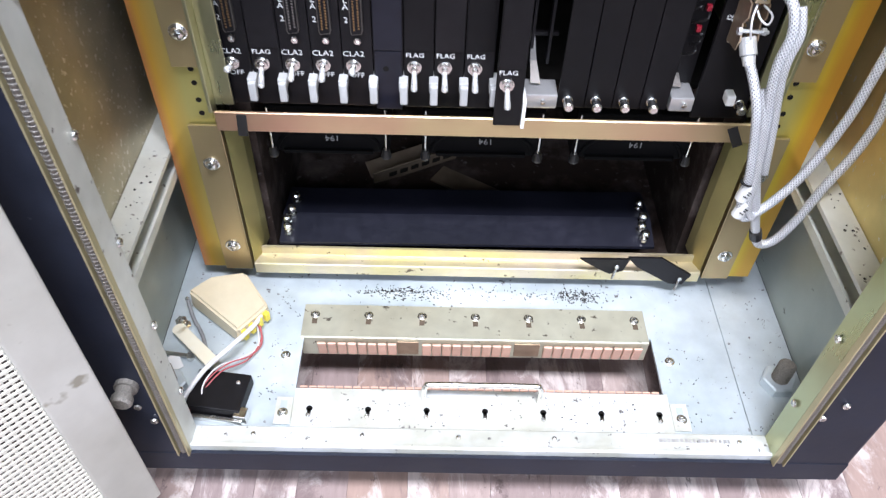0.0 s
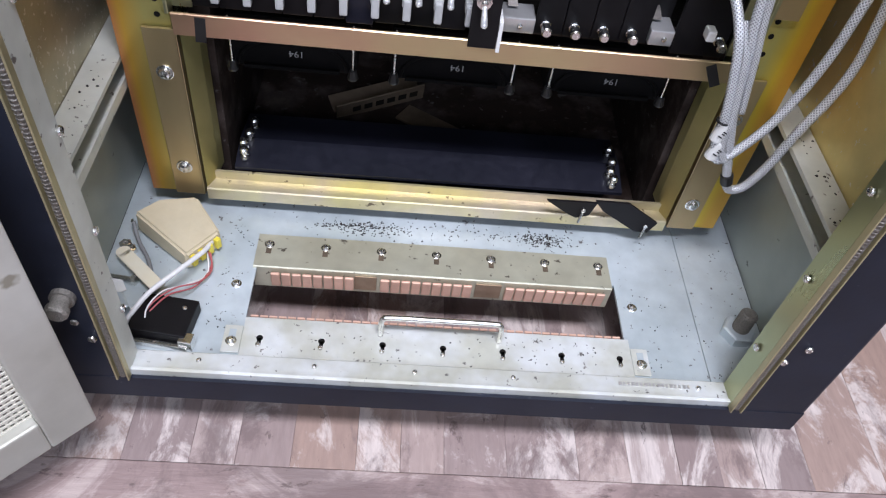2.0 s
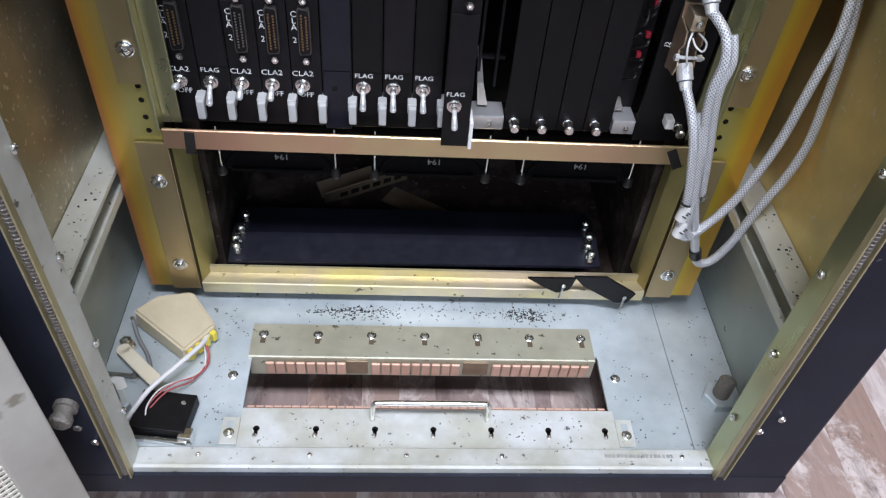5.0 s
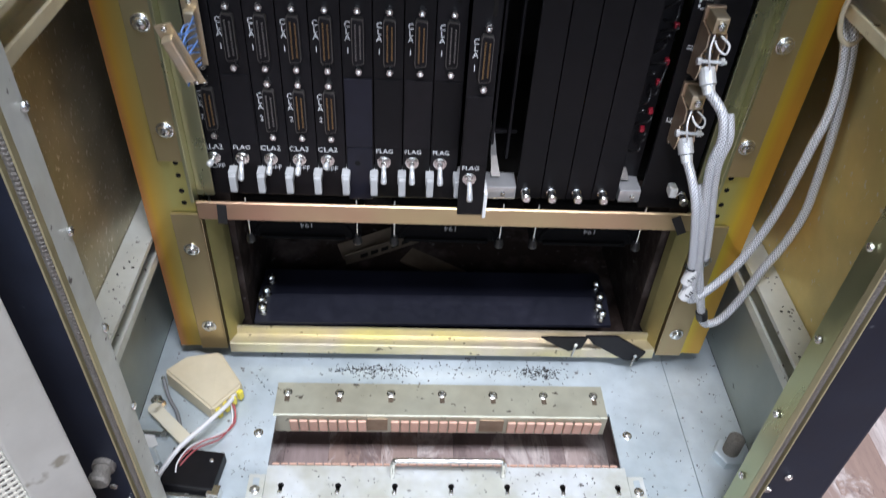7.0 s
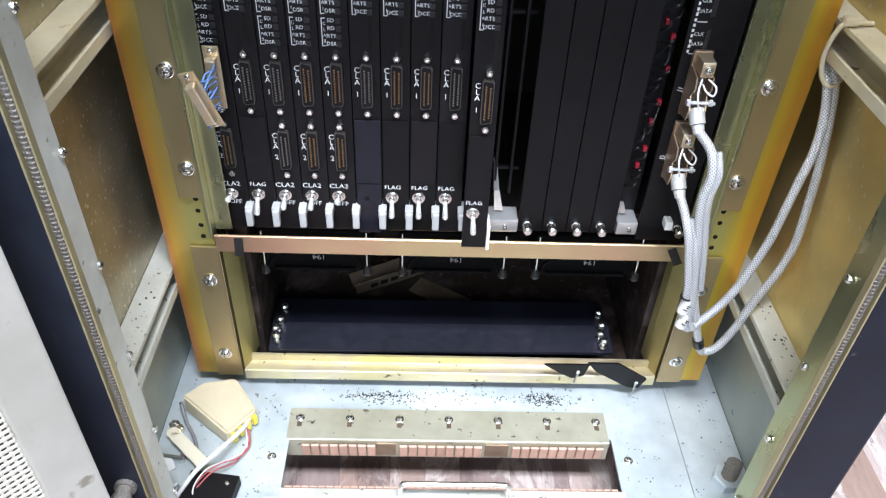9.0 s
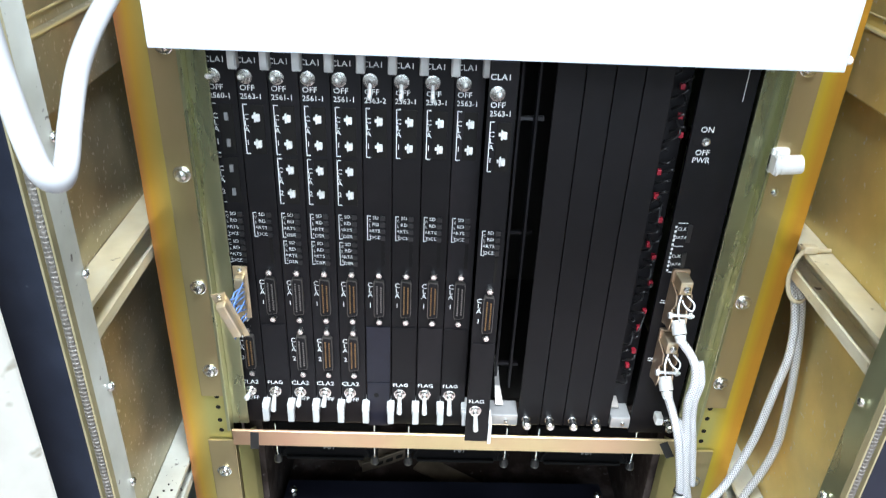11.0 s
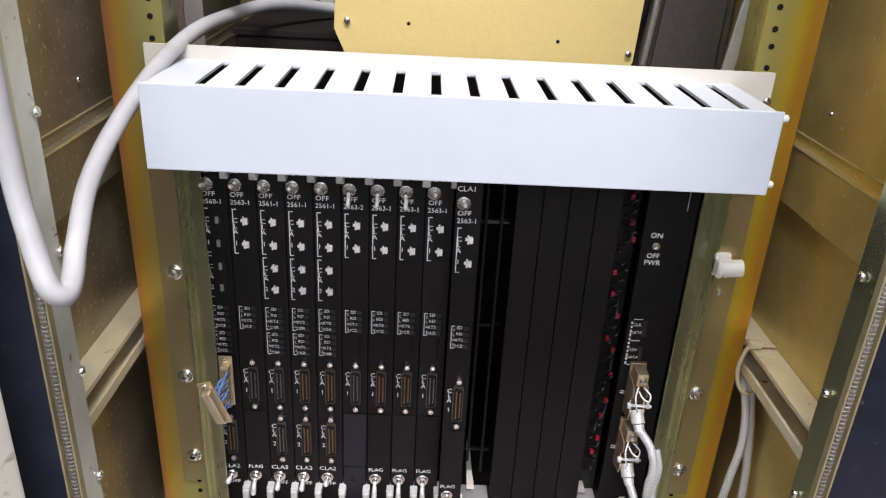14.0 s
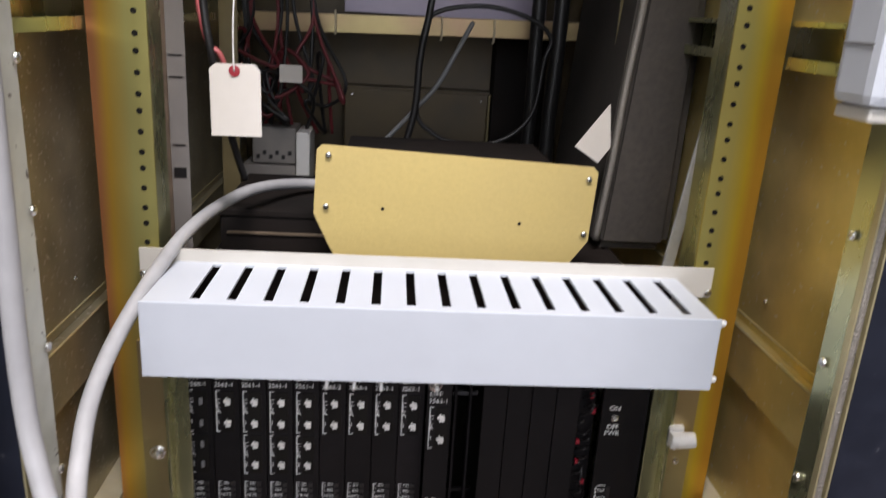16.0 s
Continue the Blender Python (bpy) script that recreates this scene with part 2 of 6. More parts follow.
def wood(name, tones, scuff, along):
    """Worn boards: each board takes its own tone, with streaks along the grain, pale scuffs and dark stains."""
    m = bpy.data.materials.new(name)
    m.use_nodes = True
    n, l = m.node_tree.nodes, m.node_tree.links
    b = n["Principled BSDF"]
    geo = n.new("ShaderNodeNewGeometry")
    oi = n.new("ShaderNodeObjectInfo")
    off = n.new("ShaderNodeVectorMath")
    off.operation = 'MULTIPLY_ADD'
    l.new(oi.outputs["Random"], off.inputs[0])
    off.inputs[1].default_value = (3.1, 1.7, 0.0)
    l.new(geo.outputs["Position"], off.inputs[2])

    def nz(sc, stretch, detail, rgh, dist=0.0):
        mp = n.new("ShaderNodeMapping")
        mp.inputs["Scale"].default_value = stretch
        l.new(off.outputs[0], mp.inputs[0])
        t = n.new("ShaderNodeTexNoise")
        for key, v in (("Scale", sc), ("Detail", detail), ("Roughness", rgh), ("Distortion", dist)):
            t.inputs[key].default_value = v
        l.new(mp.outputs[0], t.inputs["Vector"])
        return t.outputs["Fac"]

    def ramp(sock, a, bb, lo=0.0, hi=1.0):
        r = n.new("ShaderNodeMapRange")
        for k, v in enumerate((a, bb, lo, hi)):
            r.inputs[k + 1].default_value = v
        l.new(sock, r.inputs[0])
        return r.outputs[0]

    def mix(f, a, c, mode='MIX'):
        x = n.new("ShaderNodeMix")
        x.data_type, x.blend_type = 'RGBA', mode
        for sock, v in ((x.inputs[0], f), (x.inputs[6], a), (x.inputs[7], c)):
            if isinstance(v, tuple):
                sock.default_value = (*v, 1)
            else:
                l.new(v, sock)
        return x.outputs[2]
    cr = n.new("ShaderNodeValToRGB")
    cr.color_ramp.interpolation = 'LINEAR'
    while len(cr.color_ramp.elements) < len(tones):
        cr.color_ramp.elements.new(0.5)
    for k, (e, tone) in enumerate(zip(cr.color_ramp.elements, tones)):
        e.position, e.color = k / (len(tones) - 1), (*tone, 1)
    l.new(oi.outputs["Random"], cr.inputs[0])
    st = (1.0, 0.16, 1.0) if along == "y" else (0.16, 1.0, 1.0)
    wide = (1.0, 0.45, 1.0) if along == "y" else (0.45, 1.0, 1.0)
    grain = nz(170, st, 4, 0.65)
    c = mix(ramp(nz(15, wide, 12, 0.72, 0.8), 0.50, 0.57, 0.0, 0.85), cr.outputs[0], scuff)
    c = mix(ramp(nz(13, wide, 12, 0.70, 0.6), 0.52, 0.60, 0.0, 0.75), c, (0.17, 0.12, 0.115))
    c = mix(ramp(nz(75, wide, 8, 0.75), 0.60, 0.66, 0.0, 0.8), c, (0.10, 0.068, 0.062))
    c = mix(ramp(grain, 0.25, 0.75, 0.0, 0.40), c, (0.16, 0.11, 0.10))
    l.new(c, b.inputs["Base Color"])
    l.new(ramp(grain, 0.2, 0.8, 0.48, 0.72), b.inputs["Roughness"])
    bp = n.new("ShaderNodeBump")
    bp.inputs["Strength"].default_value, bp.inputs["Distance"].default_value = 0.5, 0.0015
    l.new(grain, bp.inputs["Height"])
    l.new(bp.outputs[0], b.inputs["Normal"])
    return m


WOODD = wood("worn_floor_board", ((0.30, 0.225, 0.21), (0.44, 0.34, 0.31), (0.38, 0.255, 0.20), (0.53, 0.42, 0.38), (0.27, 0.205, 0.195), (0.48, 0.37, 0.335)), (0.76, 0.665, 0.615), "y")
WOODB = wood("scuffed_border_board", ((0.31, 0.225, 0.215), (0.37, 0.275, 0.26), (0.30, 0.21, 0.19)), (0.58, 0.47, 0.43), "x")
SPLINT = mat("dusty_splinters", (0.30, 0.25, 0.22), 0.8, 0.0, 0.3, 60, 0.2, random=0.3)
JAMB = mat("dull_gold_chromate", (0.46, 0.38, 0.17), 0.38, 0.85, 0.1, 30, 0.03, (0.36, 0.34, 0.14), 8, 0.9)
RAILP = mat("worn_pale_gold", (0.64, 0.56, 0.27), 0.40, 0.6, 0.12, 60, 0.05, (0.58, 0.49, 0.36), 14, 1.0, (0.16, 0.12, 0.07), 120, 0.66)
ZINCO = mat("olive_zinc", (0.58, 0.56, 0.43), 0.4, 0.5, 0.1, 60, 0.05, (0.50, 0.47, 0.35), 18, 1.0, (0.14, 0.12, 0.09), 130, 0.655)
CHAN = mat("pale_channel", (0.52, 0.46, 0.27), 0.45, 0.7, 0.1, 60, 0.05)
CHROME = mat("worn_chrome", (0.82, 0.82, 0.81), 0.3, 0.55, 0.08, 200, 0.02)
GRIT = mat("dark_flakes", (0.028, 0.025, 0.024), 0.9, 0.0, 0.3, 300, 0.1)
# flat dark grey of the one paler guide bar, not a layer of dirt
GUIDEG = mat("soot", (0.07, 0.066, 0.068), 0.9, 0.0, 0.3, 90, 0.1)
REDD = mat("dark_red_plastic", (0.22, 0.008, 0.018), 0.4, 0.0, 0.1, 90, 0.02)
# pale paper dimmed in the colour itself, as the rear lies in shade
PAPERD = mat("shaded_paper", (0.20, 0.185, 0.175), 0.8, 0.0, 0.05, 90, 0.03, (0.26, 0.24, 0.22), 12, 0.8)
# post chromate darkened in colour for the shade deep in the cabinet
REARG = mat("shaded_rear_chromate", (0.22, 0.17, 0.08), 0.4, 0.6, 0.1, 30, 0.05, (0.14, 0.12, 0.07), 8, 0.9)
# grey of the unseen room, held low to limit light bounced into the cabinet
ROOM = mat("unseen_room_wall", (0.30, 0.29, 0.28), 0.8, 0.0, 0.04, 6, 0.05, (0.25, 0.24, 0.235), 1.5, 0.6)
# ochre lowered with the other rear colours
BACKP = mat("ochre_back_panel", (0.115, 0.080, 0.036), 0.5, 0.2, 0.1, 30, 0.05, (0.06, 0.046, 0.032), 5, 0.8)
LAV = mat("lavender_grey_plate", (0.33, 0.285, 0.36), 0.4, 0.2, 0.06, 20, 0.03, (0.26, 0.225, 0.29), 4, 0.8)
WIRED = mat("dark_red_wire", (0.16, 0.022, 0.026), 0.5, 0.0, 0.15, 80, 0.03)
IVORY = mat("ivory_plastic", (0.80, 0.75, 0.60), 0.5, 0.0, 0.05, 60, 0.03, (0.70, 0.63, 0.46), 30, 0.8)
MESHM = mat("cream_wire_mesh", (0.66, 0.63, 0.54), 0.5, 0.1, 0.1, 90, 0.05)
DOORF = mat("grey_door_frame", (0.55, 0.545, 0.49), 0.42, 0.3, 0.08, 40, 0.06, (0.44, 0.43, 0.37), 8, 0.8, (0.30, 0.28, 0.22), 40, 0.66)


def braid_material():
    """Crossed bands of fine wire wound both ways round the cable."""
    m = bpy.data.materials.new("silver_braid")
    m.use_nodes = True
    n, l = m.node_tree.nodes, m.node_tree.links
    b = n["Principled BSDF"]
    uv = n.new("ShaderNodeUVMap")
    sp = n.new("ShaderNodeSeparateXYZ")
    l.new(uv.outputs[0], sp.inputs[0])

    def op(kind, a, c):
        q = n.new("ShaderNodeMath")
        q.operation = kind
        for k, v in enumerate((a, c)):
            if v is None:
                continue
            if isinstance(v, float):
                q.inputs[k].default_value = v
            else:
                l.new(v, q.inputs[k])
        return q.outputs[0]
    turn = op('MULTIPLY', sp.outputs[0], 2 * math.pi * 8)
    run = op('MULTIPLY', sp.outputs[1], 2300.0)
    one = op('SINE', op('ADD', run, turn), None)
    two = op('SINE', op('SUBTRACT', run, turn), None)
    top = op('MAXIMUM', one, two)
    r = n.new("ShaderNodeMapRange")
    r.inputs[1].default_value, r.inputs[2].default_value = -0.6, 0.9
    l.new(top, r.inputs[0])
    x = n.new("ShaderNodeMix")
    x.data_type = 'RGBA'
    x.inputs[6].default_value, x.inputs[7].default_value = (0.25, 0.25, 0.26, 1), (0.76, 0.76, 0.77, 1)
    l.new(r.outputs[0], x.inputs[0])
    l.new(x.outputs[2], b.inputs["Base Color"])
    bp = n.new("ShaderNodeBump")
    bp.inputs["Strength"].default_value, bp.inputs["Distance"].default_value = 0.6, 0.0008
    l.new(r.outputs[0], bp.inputs["Height"])
    l.new(bp.outputs[0], b.inputs["Normal"])
    b.inputs["Metallic"].default_value, b.inputs["Roughness"].default_value = 0.45, 0.38
    return m


BRAID = braid_material()
GLOW = bpy.data.materials.new("lamp_diffuser")
GLOW.use_nodes = True
GLOW.node_tree.nodes["Principled BSDF"].inputs["Emission Color"].default_value = (1, 0.97, 0.92, 1)
GLOW.node_tree.nodes["Principled BSDF"].inputs["Emission Strength"].default_value = 3.0


# ---- mesh helpers ----
def bm_new():
    return bmesh.new()


def box(bm, x0, x1, y0, y1, z0, z1, bev=0.0, m=None):
    s = Matrix.Diagonal((abs(x1 - x0), abs(y1 - y0), abs(z1 - z0), 1))
    mm = Matrix.Translation(((x0 + x1) / 2, (y0 + y1) / 2, (z0 + z1) / 2)) @ s
    r = bmesh.ops.create_cube(bm, size=1.0, matrix=(m @ mm) if m else mm)
    if bev > 0:
        e = list({e for v in r["verts"] for e in v.link_edges})
        bmesh.ops.bevel(bm, geom=e, offset=bev, segments=2, affect='EDGES', profile=0.6)
    return bm


def rod(bm, p0, p1, r0, r1=None, n=14, caps=True):
    p0, p1 = Vector(p0), Vector(p1)
    d = p1 - p0
    m = Matrix.Translation((p0 + p1) / 2) @ d.to_track_quat('Z', 'Y').to_matrix().to_4x4()
    bmesh.ops.create_cone(bm, cap_ends=caps, segments=n, radius1=r0, radius2=r0 if r1 is None else r1, depth=d.length, matrix=m)
    return bm


def lathe(bm, prof, n=18, m=None):
    """A turned shape: (radius, height) pairs about the z axis."""
    rings = []
    for r, z in prof:
        rings.append([bm.verts.new((m or Matrix()) @ Vector((r * math.cos(2 * math.pi * i / n), r * math.sin(2 * math.pi * i / n), z))) for i in range(n)])
    for a, b in zip(rings, rings[1:]):
        for i in range(n):
            bm.faces.new((a[i], a[(i + 1) % n], b[(i + 1) % n], b[i]))
    bm.faces.new(rings[-1])
    bm.faces.new(rings[0][::-1])
    return bm


def smooth_path(pts, k=8):
    pts = [Vector(p) for p in pts]
    out = []
    for i in range(len(pts) - 1):
        a, b, c, d = pts[max(i - 1, 0)], pts[i], pts[i + 1], pts[min(i + 2, len(pts) - 1)]
        for j in range(k):
            t = j / k
            out.append(0.5 * ((2 * b) + (c - a) * t + (2 * a - 5 * b + 4 * c - d) * t * t + (3 * b - a - 3 * c + d) * t ** 3))
    return out + [pts[-1]]


def tube(bm, pts, r, n=10, k=8):
    path = smooth_path(pts, k)
    rings, up = [], Vector((0.13, 0.31, 0.94))
    for i, p in enumerate(path):
        d = (path[min(i + 1, len(path) - 1)] - path[max(i - 1, 0)]).normalized()
        u = (up - d * up.dot(d)).normalized()
        up = u
        w = d.cross(u)
        rings.append([bm.verts.new(p + r * (math.cos(2 * math.pi * j / n) * u + math.sin(2 * math.pi * j / n) * w)) for j in range(n)])
    uv = bm.loops.layers.uv.verify()
    run = 0.0
    for i, (a, b) in enumerate(zip(rings, rings[1:])):
        step = (path[i + 1] - path[i]).length
        for j in range(n):
            f = bm.faces.new((a[j], a[(j + 1) % n], b[(j + 1) % n], b[j]))
            for loop, u, v in zip(f.loops, (j, j + 1, j + 1, j), (run, run, run + step, run + step)):
                loop[uv].uv = (u / n, v)
        run += step
    bm.faces.new(rings[0][::-1])
    bm.faces.new(rings[-1])
    return bm


def extruded(bm, profile, x0, x1):
    """A bar of constant section, (y, z) pairs, from x0 to x1."""
    a = [bm.verts.new((x0, y, z)) for y, z in profile]
    b = [bm.verts.new((x1, y, z)) for y, z in profile]
    bm.faces.new(a)
    bm.faces.new(b[::-1])
    k = len(a)
    for i in range(k):
        bm.faces.new((a[i], b[i], b[(i + 1) % k], a[(i + 1) % k]))
    bmesh.ops.recalc_face_normals(bm, faces=bm.faces)
    return bm


def plate_with_hole(bm, outer, inner, z0, z1):
    """A flat plate (x0, x1, y0, y1) with one rectangular hole through it."""
    def ring(r, z):
        return [bm.verts.new((x, y, z)) for x, y in ((r[0], r[2]), (r[1], r[2]), (r[1], r[3]), (r[0], r[3]))]
    ot, it, ob, ib = ring(outer, z1), ring(inner, z1), ring(outer, z0), ring(inner, z0)
    for i in range(4):
        j = (i + 1) % 4
        for q in ((ot[i], ot[j], it[j], it[i]), (ob[i], ib[i], ib[j], ob[j]), (ot[i], ob[i], ob[j], ot[j]), (it[i], it[j], ib[j], ib[i])):
            bm.faces.new(q)
    bmesh.ops.recalc_face_normals(bm, faces=bm.faces)
    return bm


def slab(bm, outline, y0, y1, bev=0.0):
    """A plate cut to an outline of (x, z) pairs, between two depths."""
    a = [bm.verts.new((x, y0, z)) for x, z in outline]
    b = [bm.verts.new((x, y1, z)) for x, z in outline]
    bm.faces.new(a)
    bm.faces.new(b[::-1])
    k = len(a)
    for i in range(k):
        bm.faces.new((a[i], b[i], b[(i + 1) % k], a[(i + 1) % k]))
    bmesh.ops.recalc_face_normals(bm, faces=bm.faces)
    return bm


LETTERS = {}


def letters(s):
    if s not in LETTERS:
        c = bpy.data.curves.new("letters", 'FONT')
        c.body, c.align_x, c.align_y, c.resolution_u = s, 'CENTER', 'CENTER', 2
        o = bpy.data.objects.new("letters", c)
        scene.collection.objects.link(o)
        dg = bpy.context.evaluated_depsgraph_get()
        dg.update()
        me = bpy.data.meshes.new_from_object(o.evaluated_get(dg))
        LETTERS[s] = ([v.co.copy() for v in me.vertices], [tuple(p.vertices) for p in me.polygons])
        bpy.data.objects.remove(o)
        bpy.data.curves.remove(c)
        bpy.data.meshes.remove(me)
    return LETTERS[s]


def write(bm, s, x, y, z, size, wide=1.0, rot=0, m=None):
    """Flat lettering on a face that looks towards -y."""
    vs, fs = letters(s)
    t = Matrix.Translation((x, y, z)) @ pose(0, 0, 0, 90, 0, 0) @ pose(0, 0, 0, 0, 0, rot) @ Matrix.Diagonal((size * wide, size, size, 1))
    if m:
        t = m @ t
    nv = [bm.verts.new(t @ v) for v in vs]
    for f in fs:
        try:
            bm.faces.new([nv[i] for i in f])
        except ValueError:
            pass


def mesh_of(bm, name, material, shade=False):
    me = bpy.data.meshes.new(name)
    bm.to_mesh(me)
    bm.free()
    me.materials.append(material)
    if shade:
        me.polygons.foreach_set("use_smooth", [True] * len(me.polygons))
    return me


def part(name, bm, material, parent, label="", smooth=False, kind=""):
    ob = new(name, mesh_of(bm, name, material, smooth))
    ob.parent = parent
    tagged(ob, label, kind=kind)
    return ob


def part_of(name, me, parent, m, label=""):
    ob = new(name, me)
    ob.parent = parent
    ob.matrix_local = m
    tagged(ob, label)
    return ob


def thing(name, label, category, at=(0, 0, 0), group="", kind=""):
    ob = new(name)
    ob.empty_display_size = 0.02
    ob.location = at
    return tagged(ob, label, category, group, kind)


def solid(name, bm, material, label, category, group="", kind="", smooth=False):
    return tagged(new(name, mesh_of(bm, name, material, smooth)), label, category, group, kind)


def screw_mesh(r, name="screw", washer=True):
    """A cross-head screw whose head looks along +z, with a washer under it."""
    bm = bm_new()
    if washer:
        lathe(bm, [(r * 1.45, 0), (r * 1.45, r * 0.22), (r * 1.3, r * 0.3), (r, r * 0.3)], 16)
    lathe(bm, [(r, r * 0.2), (r, r * 0.55), (r * 0.85, r * 0.85), (r * 0.4, r * 1.0), (r * 0.38, r * 0.8)], 16)
    for a in (0, 90):
        box(bm, -r * 0.7, r * 0.7, -r * 0.12, r * 0.12, r * 0.82, r * 1.0, 0, pose(0, 0, 0, 0, 0, a + 20))
    return mesh_of(bm, name, STEEL)


SCREW = screw_mesh(0.0048)
SCREW_S = screw_mesh(0.0032, washer=False)
SCREW_T = screw_mesh(0.0022, washer=False)
SCREW_W = screw_mesh(0.0031)
FRONT = pose(0, 0, 0, 90, 0, 0)


def screw(parent, x, y, z, me=None, to="front", turn=0.0):
    r = {"front": pose(0, 0, 0, 90, 0, 0), "up": Matrix(), "right": pose(0, 0, 0, 0, 90, 0), "left": pose(0, 0, 0, 0, -90, 0)}[to]
    return part_of("screw", me or SCREW, parent, Matrix.Translation((x, y, z)) @ r @ pose(0, 0, 0, 0, 0, turn))


FLOOR = 0.07


# ---- the room ----
# walls and ceiling are out of view, added to close the scene
def room():
    bm = bm_new()
    box(bm, -2.4, -2.3, -2.7, 1.9, FLOOR - 0.1, 2.75)
    solid("wall_west", bm, ROOM, "pale painted room wall", "wall", kind="structure")
    bm = bm_new()
    box(bm, 2.5, 2.6, -2.7, 1.9, FLOOR - 0.1, 2.75)
    solid("wall_east", bm, ROOM, "pale painted room wall", "wall", kind="structure")
    bm = bm_new()
    box(bm, -2.3, 2.5, 1.8, 1.9, FLOOR - 0.1, 2.75)
    solid("wall_north", bm, ROOM, "pale painted room wall behind the cabinet", "wall", kind="structure")
    bm = bm_new()
    box(bm, -2.3, 2.5, -2.7, -2.6, FLOOR - 0.1, 1.05)
    box(bm, -2.3, 2.5, -2.7, -2.6, 2.45, 2.75)
    box(bm, -2.3, -0.85, -2.7, -2.6, 1.05, 2.45)
    box(bm, 1.45, 2.5, -2.7, -2.6, 1.05, 2.45)
    solid("wall_south", bm, ROOM, "pale painted room wall with a wide window", "wall", kind="structure")
    bm = bm_new()
    box(bm, -2.4, 2.6, -2.7, 1.9, 2.75, 2.85)
    solid("ceiling", bm, ROOM, "plain pale ceiling", "ceiling", kind="structure")
    fix = thing("ceiling_light", "white ceiling light with a flat diffuser", "ceiling light")
    bm = bm_new()
    box(bm, -0.55, 0.75, -1.2, -0.7, 2.66, 2.75, 0.01)
    part("housing", bm, WHITE, fix)


def floor():
    fl = thing("floor", "worn pinkish brown wooden board floor with stains", "floor", kind="structure")
    bm = bm_new()
    box(bm, -2.4, 2.6, -2.7, 1.9, FLOOR - 0.12, FLOOR - 0.016)
    part("subfloor", bm, DKBROWN, fl)
    rnd = random.Random(4)
    x = -1.0
    while x < 1.5:
        w = rnd.choice((0.038, 0.046, 0.055, 0.064, 0.070))
        cuts = [-0.220, rnd.uniform(0.0, 0.35), rnd.uniform(0.5, 0.8), 1.5]
        for y0, y1 in zip(cuts, cuts[1:]):
            bm = bm_new()
            box(bm, 0, w - 0.0002, 0, y1 - y0 - 0.0004, -0.016, 0, 0.0003)
            part("board", bm, WOODD, fl).location = (x, y0, FLOOR + rnd.uniform(-0.0005, 0.0003))
        x += w
    x = -1.0
    for w in (0.62, 0.83, 0.74, 0.5):
        bm = bm_new()
        box(bm, 0, w - 0.0015, -0.266, -0.2206, -0.016, 0.0006, 0.001)
        part("border_board", bm, WOODB, fl).location = (x, 0, FLOOR)
        x += w
    x = -1.2
    for w in (0.9, 1.1, 1.0):
        for k in range(5):
            bm = bm_new()
            box(bm, 0, w - 0.0015, -0.11, -0.002, -0.016, 0, 0.0015)
            part("lower_board", bm, WOODB, fl).location = (x + 0.07 * k, -0.297 - 0.112 * k, FLOOR - 0.006)
        x += w
    bm = bm_new()
    for i in range(260):
        px, py, a = rnd.uniform(-0.5, 1.0), rnd.uniform(-0.296, -0.268), rnd.uniform(-50, 50)
        s = rnd.uniform(0.002, 0.007)
        box(bm, -s, s, -s * 0.25, s * 0.25, -0.0008, 0.0008, 0, pose(px, py, FLOOR - 0.010 + rnd.uniform(0, 0.006), rnd.uniform(-25, 25), rnd.uniform(-25, 25), a))
    part("splinters", bm, SPLINT, fl, "splintered wood and grit in the gap between boards", kind="stuff")


# ---- the cabinet shell ----
def gasket_strip(cab, s):
    """The front edge on one side: channel, knitted gasket, inner return with its screws."""
    def X(a, b):
        return (a * s, b * s) if s > 0 else (b * s, a * s)
    bm = bm_new()
    box(bm, *X(0.2488, 0.304), -0.192, -0.174, 0.128, 1.62, 0.003)
    part("front_column", bm, NAVY, cab, "navy black painted column")
    bm = bm_new()
    sec = [(0.2388, -0.1955), (0.2400, -0.1955), (0.2400, -0.1912), (0.2473, -0.1912), (0.2473, -0.1955), (0.2485, -0.1955), (0.2485, -0.1902), (0.2388, -0.1902)]
    v0 = [bm.verts.new((x * s, y, 0.155)) for x, y in sec]
    v1 = [bm.verts.new((x * s, y, 1.6)) for x, y in sec]
    bm.faces.new(v0)
    bm.faces.new(v1[::-1])
    for k in range(8):
        bm.faces.new((v0[k], v1[k], v1[(k + 1) % 8], v0[(k + 1) % 8]))
    bmesh.ops.recalc_face_normals(bm, faces=bm.faces)
    part("gasket_channel", bm, CHAN, cab)
    bm = bm_new()
    rod(bm, (0.24365 * s, -0.1918, 0.158), (0.24365 * s, -0.1918, 1.59), 0.0029, n=10)
    g = part("gasket", bm, GASKET, cab, "knitted grey wire gasket", True)
    bm = bm_new()
    k = 0
    z = 0.16
    while z < 1.25:
        lathe(bm, [(0.0029, 0), (0.0032, 0.0009), (0.0029, 0.0018)], 8, Matrix.Translation((0.24365 * s, -0.1918, z)))
        z += 0.0031
    part("gasket_ribs", bm, GASKET, g, kind="stuff")
    bm = bm_new()
    box(bm, *X(0.2388, 0.2406), -0.190, -0.1700, 0.152, 1.6)
    part("edge_return", bm, OLIVE if s > 0 else RAIL, cab, "dull plated edge strip")
    for k in range(11):
        z = 0.2235 + 0.0834 * k - (0.0065 if s < 0 else 0)
        screw(cab, 0.2388 * s, -0.1775 if s > 0 else -0.1725, z, SCREW_S, "left" if s > 0 else "right", z * 900)


